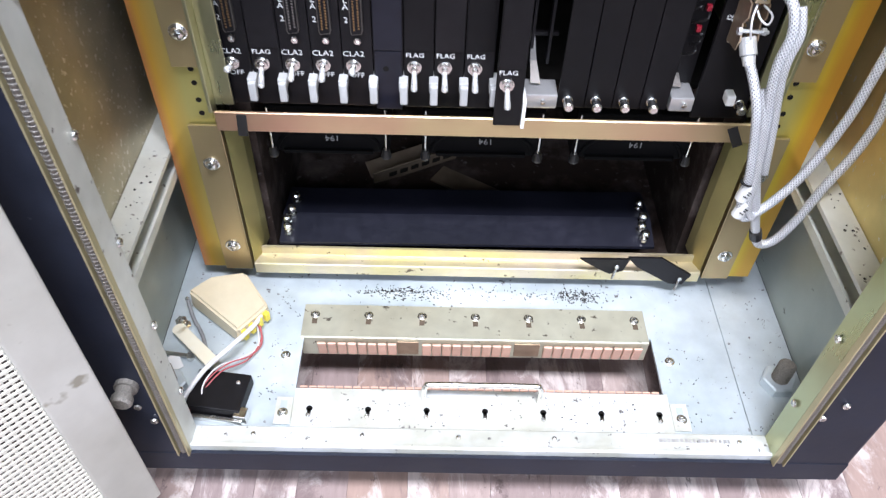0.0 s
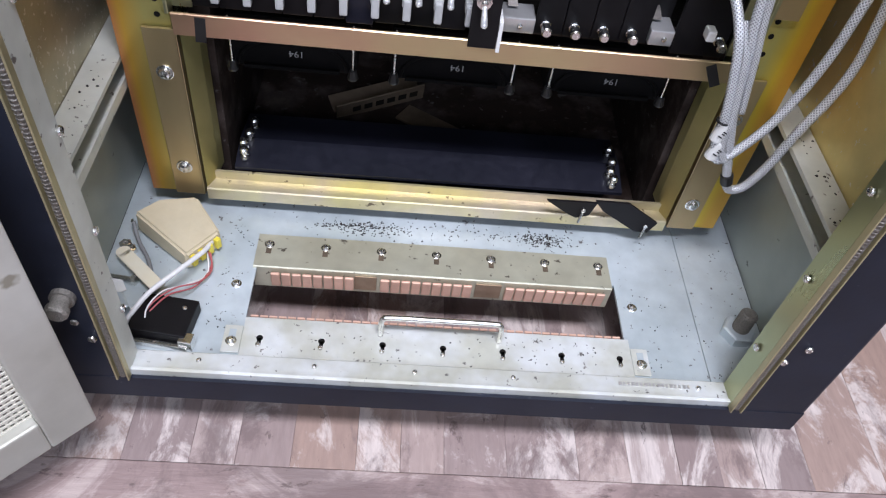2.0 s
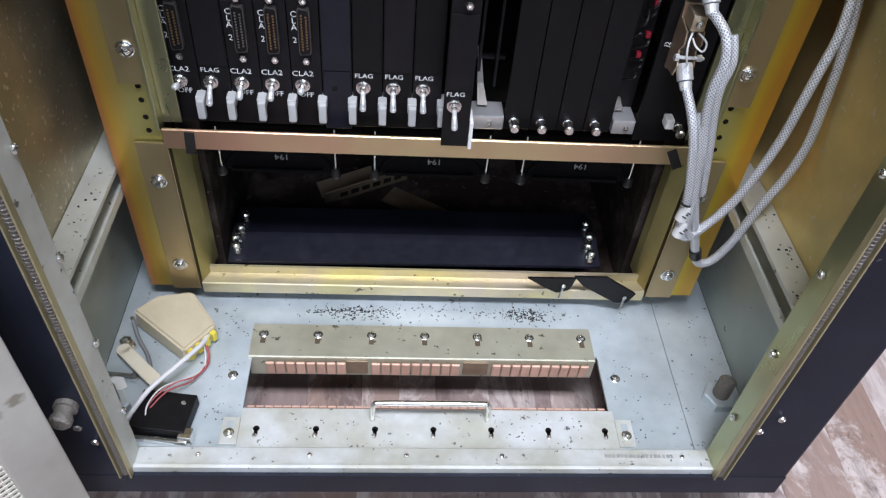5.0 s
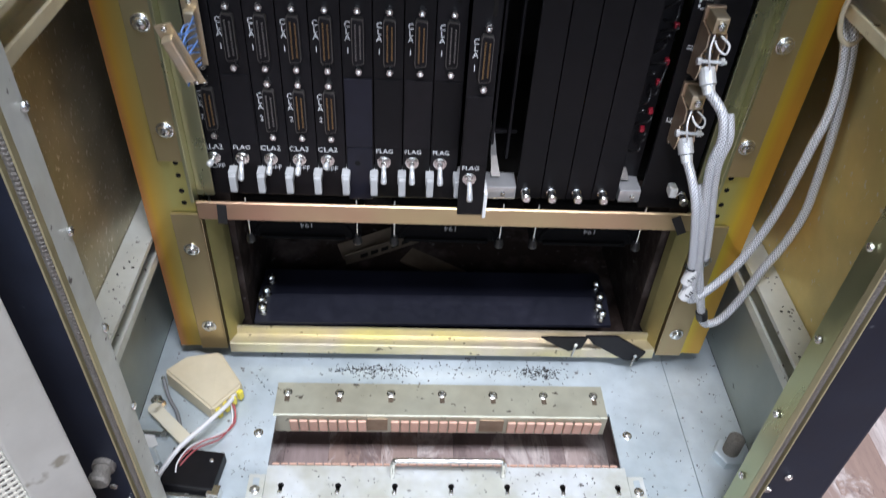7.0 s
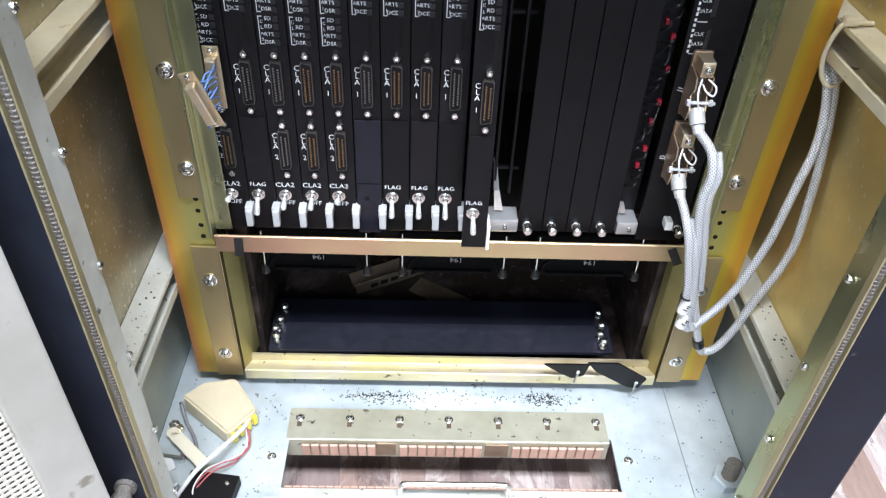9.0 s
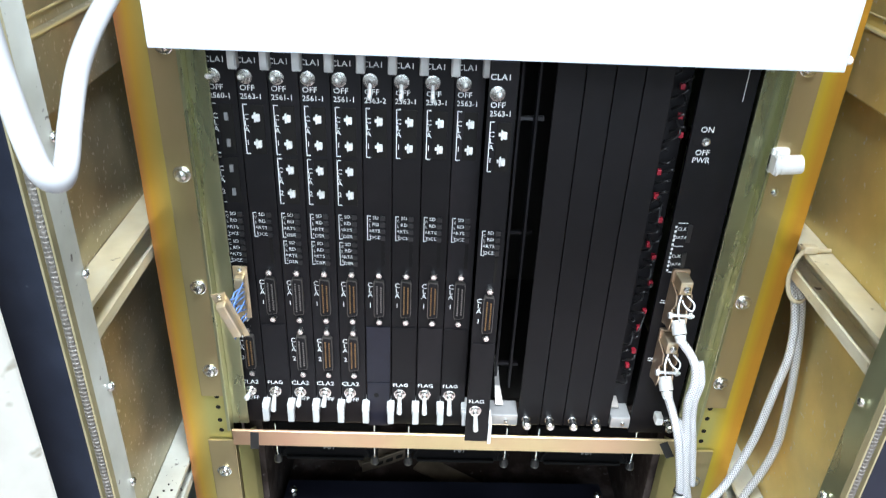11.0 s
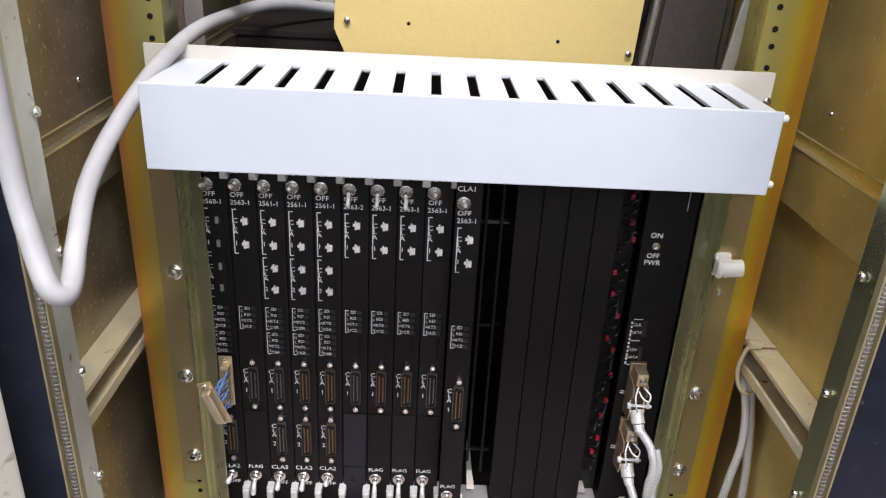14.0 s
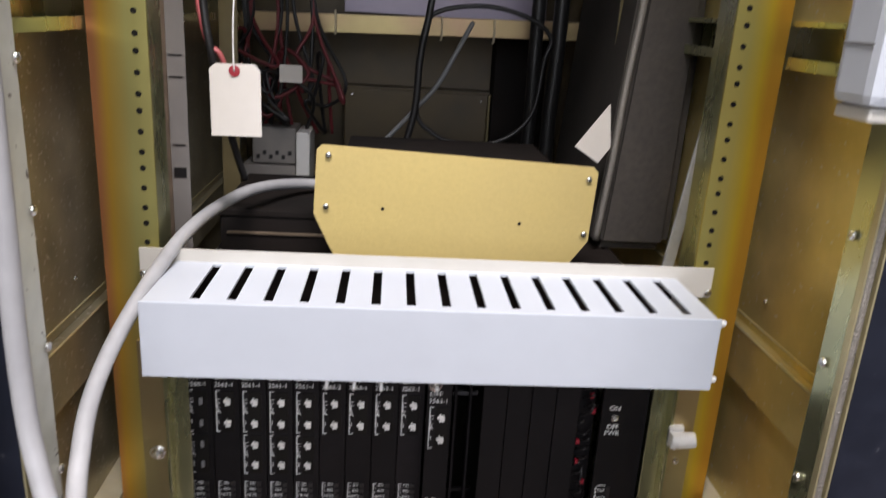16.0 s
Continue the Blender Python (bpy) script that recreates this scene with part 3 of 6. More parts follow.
def channel(cab, s, z1, z0, material, name="side_rail", y0=-0.165, y1=0.70, deep=0.024, upper=0.004, lower=0.009):
    """A horizontal channel on a side wall, its open side inwards."""
    def X(a, b):
        return (a * s, b * s) if s > 0 else (b * s, a * s)
    bm = bm_new()
    w, i, t = 0.292, 0.292 - deep, 0.0026
    sec = [(w, z1), (i, z1), (i, z1 - upper), (i + t, z1 - upper), (i + t, z1 - t), (w - t, z1 - t), (w - t, z0 + t), (i + t, z0 + t), (i + t, z0 + lower), (i, z0 + lower), (i, z0), (w, z0)]
    v0 = [bm.verts.new((x * s, y0, z)) for x, z in sec]
    v1 = [bm.verts.new((x * s, y1, z)) for x, z in sec]
    bm.faces.new(v0)
    bm.faces.new(v1[::-1])
    for k in range(len(sec)):
        j = (k + 1) % len(sec)
        bm.faces.new((v0[k], v1[k], v1[j], v0[j]))
    bmesh.ops.recalc_face_normals(bm, faces=bm.faces)
    return part(name, bm, material, cab)


def cabinet():
    cab = thing("equipment_cabinet", "open navy black electronics cabinet with chromated metal interior", "cabinet")
    for s in (-1, 1):
        gasket_strip(cab, s)
        def X(a, b):
            return (a * s, b * s) if s > 0 else (b * s, a * s)
        bm = bm_new()
        box(bm, *X(0.2955, 0.304), -0.1735, 0.76, 0.128, 1.62)
        part("outer_side", bm, NAVY, cab)
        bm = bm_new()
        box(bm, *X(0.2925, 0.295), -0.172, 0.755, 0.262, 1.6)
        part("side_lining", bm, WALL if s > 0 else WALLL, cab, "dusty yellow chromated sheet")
        bm = bm_new()
        box(bm, *X(0.2915, 0.295), -0.172, 0.755, 0.15, 0.26)
        part("lower_lining", bm, GREY, cab, "grey-green sheet metal")
        channel(cab, s, 0.310, 0.281, RAIL)
        channel(cab, s, 0.571, 0.540, RAILG, deep=0.022)
        channel(cab, s, 1.012, 0.976, OLIVE)
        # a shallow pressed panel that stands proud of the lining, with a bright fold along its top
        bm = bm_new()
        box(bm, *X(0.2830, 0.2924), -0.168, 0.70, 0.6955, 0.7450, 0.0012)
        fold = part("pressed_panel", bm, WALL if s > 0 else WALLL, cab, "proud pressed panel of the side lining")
        bm = bm_new()
        rod(bm, (0.2836 * s, -0.168, 0.7446), (0.2836 * s, 0.70, 0.7446), 0.0014, n=8)
        part("folded_edge", bm, CHAN, fold)
        bm = bm_new()
        rod(bm, (0.2922 * s, -0.168, 0.7525), (0.2922 * s, 0.70, 0.7525), 0.0010, n=8)
        part("seam_bead", bm, CHAN, fold)
        for z in (0.60, 0.66):
            screw(cab, 0.2915 * s, 0.0, z + 0.12, SCREW_T, "left" if s > 0 else "right")
    # base plate with the cable opening
    bm = bm_new()
    plate_with_hole(bm, (-0.291, 0.232, -0.18, 0.12), (-0.163, 0.163, -0.127, -0.065), 0.147, 0.150)
    base = part("base_plate", bm, ZINC, cab, "blue-grey zinc plate with dark specks")
    bm = bm_new()
    box(bm, 0.2325, 0.291, -0.18, 0.12, 0.1475, 0.1505, 0.0004)
    part("base_strip", bm, ZINC, cab)
    bm = bm_new()
    extruded(bm, [(-0.189, 0.1505), (-0.189, 0.1610), (-0.1865, 0.1614), (-0.1855, 0.1595), (-0.1690, 0.1580), (-0.1675, 0.1565), (-0.1675, 0.1505)], -0.2475, 0.2475)
    lip = part("front_lip", bm, ZINCL, cab, "pale zinc lip with worn plating")
    for i in range(17):
        w = 0.0018 if i % 3 else 0.0026
        bm = bm_new()
        box(bm, 0.148 + i * 0.0036, 0.148 + i * 0.0036 + w, -0.1775, -0.1740, 0.1588, 0.1592)
        part("stamped_bar", bm, STAY, lip)
    bm = bm_new()
    extruded(bm, [(-0.1925, 0.1275), (-0.1925, 0.1545), (-0.1895, 0.1545), (-0.1895, 0.1465), (-0.1740, 0.1465), (-0.1740, 0.1275)], -0.3035, 0.3035)
    part("sill", bm, NAVY, cab, "navy black painted sill")
    for x, z in ((0.263, 0.246), (0.252, 0.2285), (-0.2625, 0.2265), (-0.255, 0.2065)):
        screw(cab, x, -0.192, z, SCREW_S)
    for x, y in ((-0.177, -0.091), (0.176, -0.090)):
        screw(base, x, y, 0.150, SCREW_W, "up", x * 900)
    for x in (-0.19, -0.10, -0.02, 0.06, 0.215):
        screw(lip, x, -0.1765, 0.1585, SCREW_T, "up", x * 900)
    # levelling studs and a latch stud
    for x, y in ((0.2680, -0.1125), (-0.272, -0.128)):
        bm = bm_new()
        lathe(bm, [(0.0066, 0), (0.0066, 0.030), (0.0050, 0.032)], 16, Matrix.Translation((x, y, 0.150)))
        z = 0.158
        while z < 0.180:
            lathe(bm, [(0.0064, 0), (0.0078, 0.0009), (0.0064, 0.0018)], 16, Matrix.Translation((x, y, z)))
            z += 0.0021
        st = part("levelling_stud", bm, GASKET, cab, "dull threaded steel stud")
        bm = bm_new()
        lathe(bm, [(0.0155, 0), (0.0155, 0.009), (0.0135, 0.010)], 6, Matrix.Translation((x, y, 0.1505)))
        part("nut", bm, ZINC, st)
        bm = bm_new()
        rod(bm, (x, y, FLOOR), (x, y, 0.147), 0.008)
        lathe(bm, [(0.022, 0), (0.022, 0.006), (0.010, 0.010)], 16, Matrix.Translation((x, y, FLOOR)))
        part("foot", bm, STEEL, st)
    for x in (-0.25, 0.25):
        bm = bm_new()
        rod(bm, (x, 0.66, FLOOR), (x, 0.66, 0.147), 0.012)
        lathe(bm, [(0.024, 0), (0.024, 0.006), (0.012, 0.010)], 16, Matrix.Translation((x, 0.66, FLOOR)))
        part("rear_foot", bm, STEEL, cab)
    bm = bm_new()
    lathe(bm, [(0.0085, 0), (0.0085, 0.004), (0.0065, 0.004), (0.0065, 0.010), (0.0078, 0.011), (0.0078, 0.015), (0.006, 0.017)], 16,
          Matrix.Translation((-0.263, -0.192, 0.2545)) @ FRONT)
    part("latch_stud", bm, GASKET, cab, "dull steel latch stud")
    # the back runs full height and the unseen top closes it, keeping rear light out
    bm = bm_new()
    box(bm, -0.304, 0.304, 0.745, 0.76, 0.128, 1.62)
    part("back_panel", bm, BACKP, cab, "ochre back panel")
    bm = bm_new()
    box(bm, -0.304, 0.304, -0.192, 0.76, 1.6205, 1.64)
    part("cabinet_top", bm, NAVY, cab)
    return cab


def cable_entry():
    """The two finger-strip brackets over the opening, with the pull handle."""
    br = thing("rear_entry_bracket", "dull zinc cable entry bracket with copper contact fingers", "bracket")
    bm = bm_new()
    extruded(bm, [(-0.033, 0.1505), (-0.033, 0.1525), (-0.0705, 0.1525), (-0.0715, 0.1515), (-0.0715, 0.1255), (-0.060, 0.1255), (-0.060, 0.1275), (-0.0695, 0.1275), (-0.0695, 0.1505)], -0.166, 0.160)
    part("angle", bm, ZINCO, br, "dull olive zinc angle")
    fing = bm_new()
    box(fing, -0.0041, 0.0041, -0.0014, 0.0014, -0.0105, 0.0085, 0.0012)
    fme = mesh_of(fing, "contact_finger", COPPER)
    for x0, k in ((-0.1465, 8), (-0.0485, 9), (0.0655, 10)):
        for i in range(k):
            part_of("contact_finger", fme, br, pose(x0 + i * 0.0094, -0.0742, 0.1400, 6, 0, 0))
    for x0, x1 in ((-0.076, -0.056), (0.034, 0.058)):
        bm = bm_new()
        box(bm, x0, x1, -0.0732, -0.0717, 0.130, 0.1485, 0.0005)
        part("spacer", bm, BROWN, br)
    for i in range(7):
        x = -0.155 + i * 0.0508
        bm = bm_new()
        box(bm, x - 0.0024, x + 0.0024, -0.0560, -0.0450, 0.1526, 0.1529, 0.0001)
        part("slot", bm, DULLB, br)
        screw(br, x, -0.0455, 0.1528, SCREW_W, "up", i * 37)
    fr = thing("front_entry_bracket", "pale zinc cable entry plate with slotted holes", "bracket")
    bm = bm_new()
    extruded(bm, [(-0.1670, 0.1504), (-0.1670, 0.1524), (-0.1272, 0.1524), (-0.1265, 0.1518), (-0.1265, 0.136), (-0.1285, 0.136), (-0.1285, 0.1504)], -0.1625, 0.1655)
    part("plate", bm, ZINCL, fr, "pale specked zinc plate")
    bm = bm_new()
    box(bm, -0.0034, 0.0034, -0.001, 0.001, -0.006, 0.006, 0.0008)
    f2 = mesh_of(bm, "contact_finger", COPPER)
    for i in range(41):
        part_of("contact_finger", f2, fr, pose(-0.156 + i * 0.0078, -0.1248, 0.1455, -6, 0, 0))
    for i in range(7):
        x = -0.148 + i * 0.0505
        bm = bm_new()
        lathe(bm, [(0.0028, 0), (0.0028, 0.0004)], 12, Matrix.Translation((x, -0.1475, 0.1524)))
        box(bm, x - 0.0016, x + 0.0016, -0.1545, -0.1475, 0.1524, 0.1528)
        part("slot", bm, DARK, fr)
        screw(fr, x - 0.0005, -0.1545, 0.1525, SCREW_T, "up", i * 41)
    for x, x0, x1 in ((-0.1705, -0.1775, -0.1628), (0.1735, 0.1658, 0.1805)):
        bm = bm_new()
        box(bm, x0, x1, -0.1625, -0.1360, 0.1505, 0.1523, 0.0005)
        tab = part("end_tab", bm, ZINCL, fr)
        bm = bm_new()
        box(bm, x - 0.0028, x + 0.0028, -0.1545, -0.1400, 0.1522, 0.1526, 0.0001)
        part("slot", bm, ZINC, tab)
        screw(tab, x, -0.1520, 0.1526, SCREW_W, "up", x * 700)
    h = [(-0.0495, -0.1375, 0.1525), (-0.0495, -0.1370, 0.168), (-0.048, -0.1365, 0.1735), (-0.043, -0.136, 0.1755), (0.0, -0.136, 0.1757),
         (0.044, -0.136, 0.1755), (0.0495, -0.1365, 0.1735), (0.051, -0.137, 0.168), (0.051, -0.1375, 0.1525)]
    bm = bm_new()
    tube(bm, h, 0.0024, 12, 5)
    part("pull_handle", bm, STEEL, fr, "bright bent-rod pull handle", True)


def perforated_door():
    """The open front door, swung past square, hung on the front column."""
    a = Vector((-0.267, -0.213, 0.138))
    d = Vector((-0.70, -0.71, 0)).normalized()
    m = Matrix.Translation(a) @ Matrix(((d.x, d.y, 0, 0), (d.y, -d.x, 0, 0), (0, 0, 1, 0), (0, 0, 0, 1)))
    W, H, F = 0.56, 1.45, 0.035
    door = thing("cabinet_door", "open cabinet door with a pale grey frame and wire mesh panel", "door")

    def bx(bm, *v, bev=0.0):
        box(bm, *v, bev)
        return bm

    def put(name, bm, material, label="", kind=""):
        bm.transform(m)
        bmesh.ops.recalc_face_normals(bm, faces=bm.faces)
        return part(name, bm, material, door, label, kind=kind)
    put("hinge_stile", bx(bm_new(), 0, F, -0.011, 0.011, 0, H, bev=0.002), DOORF)
    put("free_stile", bx(bm_new(), W - F, W, -0.011, 0.011, 0, H, bev=0.002), DOORF)
    put("bottom_rail", bx(bm_new(), F, W - F, -0.0108, 0.0108, 0, F, bev=0.002), DOORF)
    put("top_rail", bx(bm_new(), F, W - F, -0.0108, 0.0108, H - F, H, bev=0.002), DOORF)
    bm = bm_new()
    p = 0.0052
    k = int((W - 2 * F) / p)
    for i in range(k + 1):
        box(bm, F + i * p - 0.0011, F + i * p + 0.0011, -0.0006, 0.0006, F, H - F)
    put("wire_mesh", bm, MESHM, "cream painted wire mesh", kind="stuff")
    bm = bm_new()
    k = int((H - 2 * F) / p)
    for i in range(k + 1):
        box(bm, F, W - F, -0.0012, 0.0000, F + i * p - 0.0011, F + i * p + 0.0011)
    put("cross_mesh", bm, MESHM, "cream painted wire mesh", kind="stuff")
    bm = bm_new()
    rod(bm, (-0.006, 0, H - 0.10), (-0.006, 0, H - 0.02), 0.006)
    put("hinge_pin", bm, STEEL)


# ---- the rack inside ----
def bolt_holes(cols, zs, parent, y):
    for x in cols:
        for z in zs:
            part_of("bolt_hole", HOLE, parent, Matrix.Translation((x, y, z)) @ FRONT)


bm = bm_new()
lathe(bm, [(0.0023, 0), (0.0023, 0.00035), (0.0019, 0.0004), (0.0018, 0.0001)], 12)
HOLE = mesh_of(bm, "bolt_hole", DARK)


def rack_posts():
    for s in (-1, 1):
        def X(a, b):
            return (a * s, b * s) if s > 0 else (b * s, a * s)
        p = thing("rack_post", "yellow chromated steel rack post with drilled holes", "rack post", group="rack posts")
        bm = bm_new()
        box(bm, *X(0.2225, 0.2665), 0.0, 0.0025, 0.169, 1.6)
        part("face", bm, POST_L if s < 0 else POST_R, p)
        bm = bm_new()
        box(bm, *X(0.2640, 0.2668), 0.0027, 0.045, 0.169, 1.6, 0.0008)
        part("outer_flange", bm, ORANGE, p, "amber chromated flange")
        bm = bm_new()
        box(bm, *X(0.2225, 0.225), 0.0027, 0.035, 0.169, 1.6)
        part("inner_flange", bm, OLIVE, p)
        zs, z, k = [], 0.8129, 0
        while z < 1.5:
            zs.append(z)
            z += (0.0159, 0.0127, 0.0159)[k % 3]
            k += 1
        zs += [0.353, 0.3657, 0.3816, 0.3943]
        bolt_holes([0.2315 * s], zs, p, -0.0001)


def lower_frame():
    """The fan drawer's surround below the card cage."""
    f = thing("fan_drawer_frame", "yellow chromated metal frame round a dark fan bay", "frame")
    for s in (-1, 1):
        def X(a, b):
            return (a * s, b * s) if s > 0 else (b * s, a * s)
        bm = bm_new()
        box(bm, *X(0.2185, 0.2445), -0.0045, -0.0016, 0.170, 0.3435, 0.0008)
        box(bm, *X(0.2185, 0.2205), -0.0045, 0.012, 0.170, 0.3435, 0.0006)
        part("ear", bm, EARG, f, "brushed gold mounting ear")
        bm = bm_new()
        a, b = 0.2165 * s, 0.2075 * s
        c, d = 0.2125 * s, 0.2045 * s
        vs = [bm.verts.new(v) for v in ((a, -0.002, 0.168), (b, 0.014, 0.188), (b, 0.014, 0.338), (a, -0.002, 0.342),
                                        (c + 0.006 * s, 0.006, 0.168), (d, 0.022, 0.188), (d, 0.022, 0.338), (c + 0.006 * s, 0.006, 0.342))]
        for q in ((0, 1, 2, 3), (4, 7, 6, 5), (0, 4, 5, 1), (1, 5, 6, 2), (2, 6, 7, 3), (3, 7, 4, 0)):
            bm.faces.new([vs[i] for i in q])
        bmesh.ops.recalc_face_normals(bm, faces=bm.faces)
        part("jamb", bm, JAMB, f)
        for z in (0.304, 0.2035):
            screw(f, 0.2325 * s, -0.0045, z, SCREW, turn=z * 700 + s * 20)
    bm = bm_new()
    extruded(bm, [(-0.004, 0.1645), (-0.004, 0.1765), (-0.003, 0.1775), (0.0085, 0.1790), (0.0085, 0.1880), (0.0110, 0.1880), (0.0110, 0.1765), (-0.001, 0.1750), (-0.001, 0.1645)], -0.2165, 0.2165)
    part("bottom_rail", bm, RAILP, f, "pale gold bottom rail")
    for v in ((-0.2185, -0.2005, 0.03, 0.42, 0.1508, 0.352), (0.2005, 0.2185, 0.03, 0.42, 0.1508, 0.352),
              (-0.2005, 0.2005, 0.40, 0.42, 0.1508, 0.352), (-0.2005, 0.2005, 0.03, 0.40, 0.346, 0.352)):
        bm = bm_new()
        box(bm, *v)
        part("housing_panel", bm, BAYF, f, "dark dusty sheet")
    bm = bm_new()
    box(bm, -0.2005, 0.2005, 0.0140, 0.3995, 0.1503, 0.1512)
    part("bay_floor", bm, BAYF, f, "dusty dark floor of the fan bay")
    # black cover plate with studs at its ends
    cv = thing("bay_cover_plate", "glossy navy black cover plate lying in the fan bay", "plate")
    bm = bm_new()
    vs = []
    for x, o in ((-0.193, 0.0), (0.172, 0.004)):
        vs.append([bm.verts.new((x, y + o, z)) for y, z in ((0.0125, 0.1915), (0.046, 0.1985), (0.092, 0.190), (0.092, 0.187), (0.046, 0.195), (0.0125, 0.1880))])
    for i in range(6):
        bm.faces.new((vs[0][i], vs[0][(i + 1) % 6], vs[1][(i + 1) % 6], vs[1][i]))
    bm.faces.new(vs[0][::-1])
    bm.faces.new(vs[1])
    bmesh.ops.recalc_face_normals(bm, faces=bm.faces)
    part("plate", bm, SLATE, cv)
    for x in (-0.186, 0.160):
        for y, z in ((0.022, 0.1945), (0.032, 0.1955), (0.044, 0.1965), (0.066, 0.193)):
            bm = bm_new()
            lathe(bm, [(0.0042, 0), (0.0042, 0.0035), (0.0024, 0.0037), (0.0024, 0.0075), (0.0044, 0.0078), (0.0044, 0.011), (0.0030, 0.0128), (0.001, 0.0132)], 14, Matrix.Translation((x + 0.004 * math.sin(y * 300), y, z)))
            part("stud", bm, STEEL, cv)
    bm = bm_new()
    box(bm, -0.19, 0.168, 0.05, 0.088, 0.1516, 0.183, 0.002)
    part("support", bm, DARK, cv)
    for pts, sx, sy in (([(0.095, 0.2000), (0.142, 0.2005), (0.138, 0.1845), (0.126, 0.1800), (0.115, 0.1860)], 0.131, 0.191),
                        ([(0.140, 0.2030), (0.172, 0.2030), (0.2055, 0.180), (0.199, 0.1665), (0.186, 0.1675), (0.150, 0.1910)], 0.195, 0.176)):
        bm = bm_new()
        slab(bm, pts, -0.010, -0.0075)
        t = part("bracket_tab", bm, BLACK, cv)
        screw(t, sx, -0.010, sy, SCREW_T)
        bm = bm_new()
        rod(bm, (sx, -0.010, sy - 0.003), (sx - 0.003, -0.014, sy - 0.013), 0.0013)
        part("loose_screw", bm, STEEL, t)
    # three fans under the cage, seen by their front edges
    for x0 in (-0.188, -0.056, 0.074):
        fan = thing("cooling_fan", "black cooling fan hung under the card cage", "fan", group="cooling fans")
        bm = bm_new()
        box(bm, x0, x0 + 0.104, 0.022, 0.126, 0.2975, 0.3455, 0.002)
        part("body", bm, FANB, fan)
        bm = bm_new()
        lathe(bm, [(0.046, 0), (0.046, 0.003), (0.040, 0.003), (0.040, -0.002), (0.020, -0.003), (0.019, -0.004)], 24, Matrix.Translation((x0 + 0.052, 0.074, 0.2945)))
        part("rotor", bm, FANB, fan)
        for dx in (0.003, 0.101):
            bm = bm_new()
            rod(bm, (x0 + dx, 0.020, 0.345), (x0 + dx, 0.020, 0.304), 0.0009, n=8)
            lathe(bm, [(0.0022, 0), (0.0022, 0.002)], 8, Matrix.Translation((x0 + dx, 0.020, 0.3018)))
            part("hanger_pin", bm, STEEL, fan)
        bm = bm_new()
        box(bm, x0 + 0.012, x0 + 0.090, 0.0180, 0.0216, 0.2985, 0.3018, 0.0006)
        part("guard_bar", bm, FANB, fan, "dull black guard bar")
        bm = bm_new()
        tube(bm, [(x0 + 0.008 + 0.044 * (1 - math.cos(math.pi * k / 12)), 0.0205, 0.3015 + 0.026 * math.sin(math.pi * k / 12)) for k in range(13)], 0.0016, 8, 3)
        part("shroud_lip", bm, FANB, fan, smooth=True)
        for dx in (0.003, 0.101):
            bm = bm_new()
            lathe(bm, [(0.0042, -0.006), (0.0046, -0.004), (0.0030, 0.003)], 12, Matrix.Translation((x0 + dx, 0.020, 0.3005)))
            part("rubber_foot", bm, WIREB, fan)
        bm = bm_new()
        write(bm, "194", x0 + 0.055, 0.0216, 0.3130, 0.0085, 1.0, 180)
        part("marking", bm, WIREG, fan)
    sl = thing("loose_angle_bracket", "dull slotted angle bracket lying askew in the fan bay", "bracket")
    bm = bm_new()
    mm = pose(-0.066, 0.160, 0.165, 20, -6, 22)
    box(bm, -0.05, 0.05, -0.001, 0.001, -0.013, 0.013, 0.0006, mm)
    box(bm, -0.05, 0.05, 0.0, 0.03, -0.014, -0.012, 0.0006, mm)
    part("angle", bm, DULLB, sl)
    bm = bm_new()
    for i in range(6):
        box(bm, -0.032 + i * 0.013, -0.023 + i * 0.013, -0.0016, -0.0011, -0.004, 0.005, 0, mm)
    part("slots", bm, DARK, sl)
    bm = bm_new()
    box(bm, -0.055, 0.055, -0.014, 0.014, 0.0, 0.0025, 0.0008, pose(0.005, 0.133, 0.1512, 0, 0, -32))
    solid("metal_strip", bm, DULLB, "dusty brown metal strip on the bay floor", "strip")


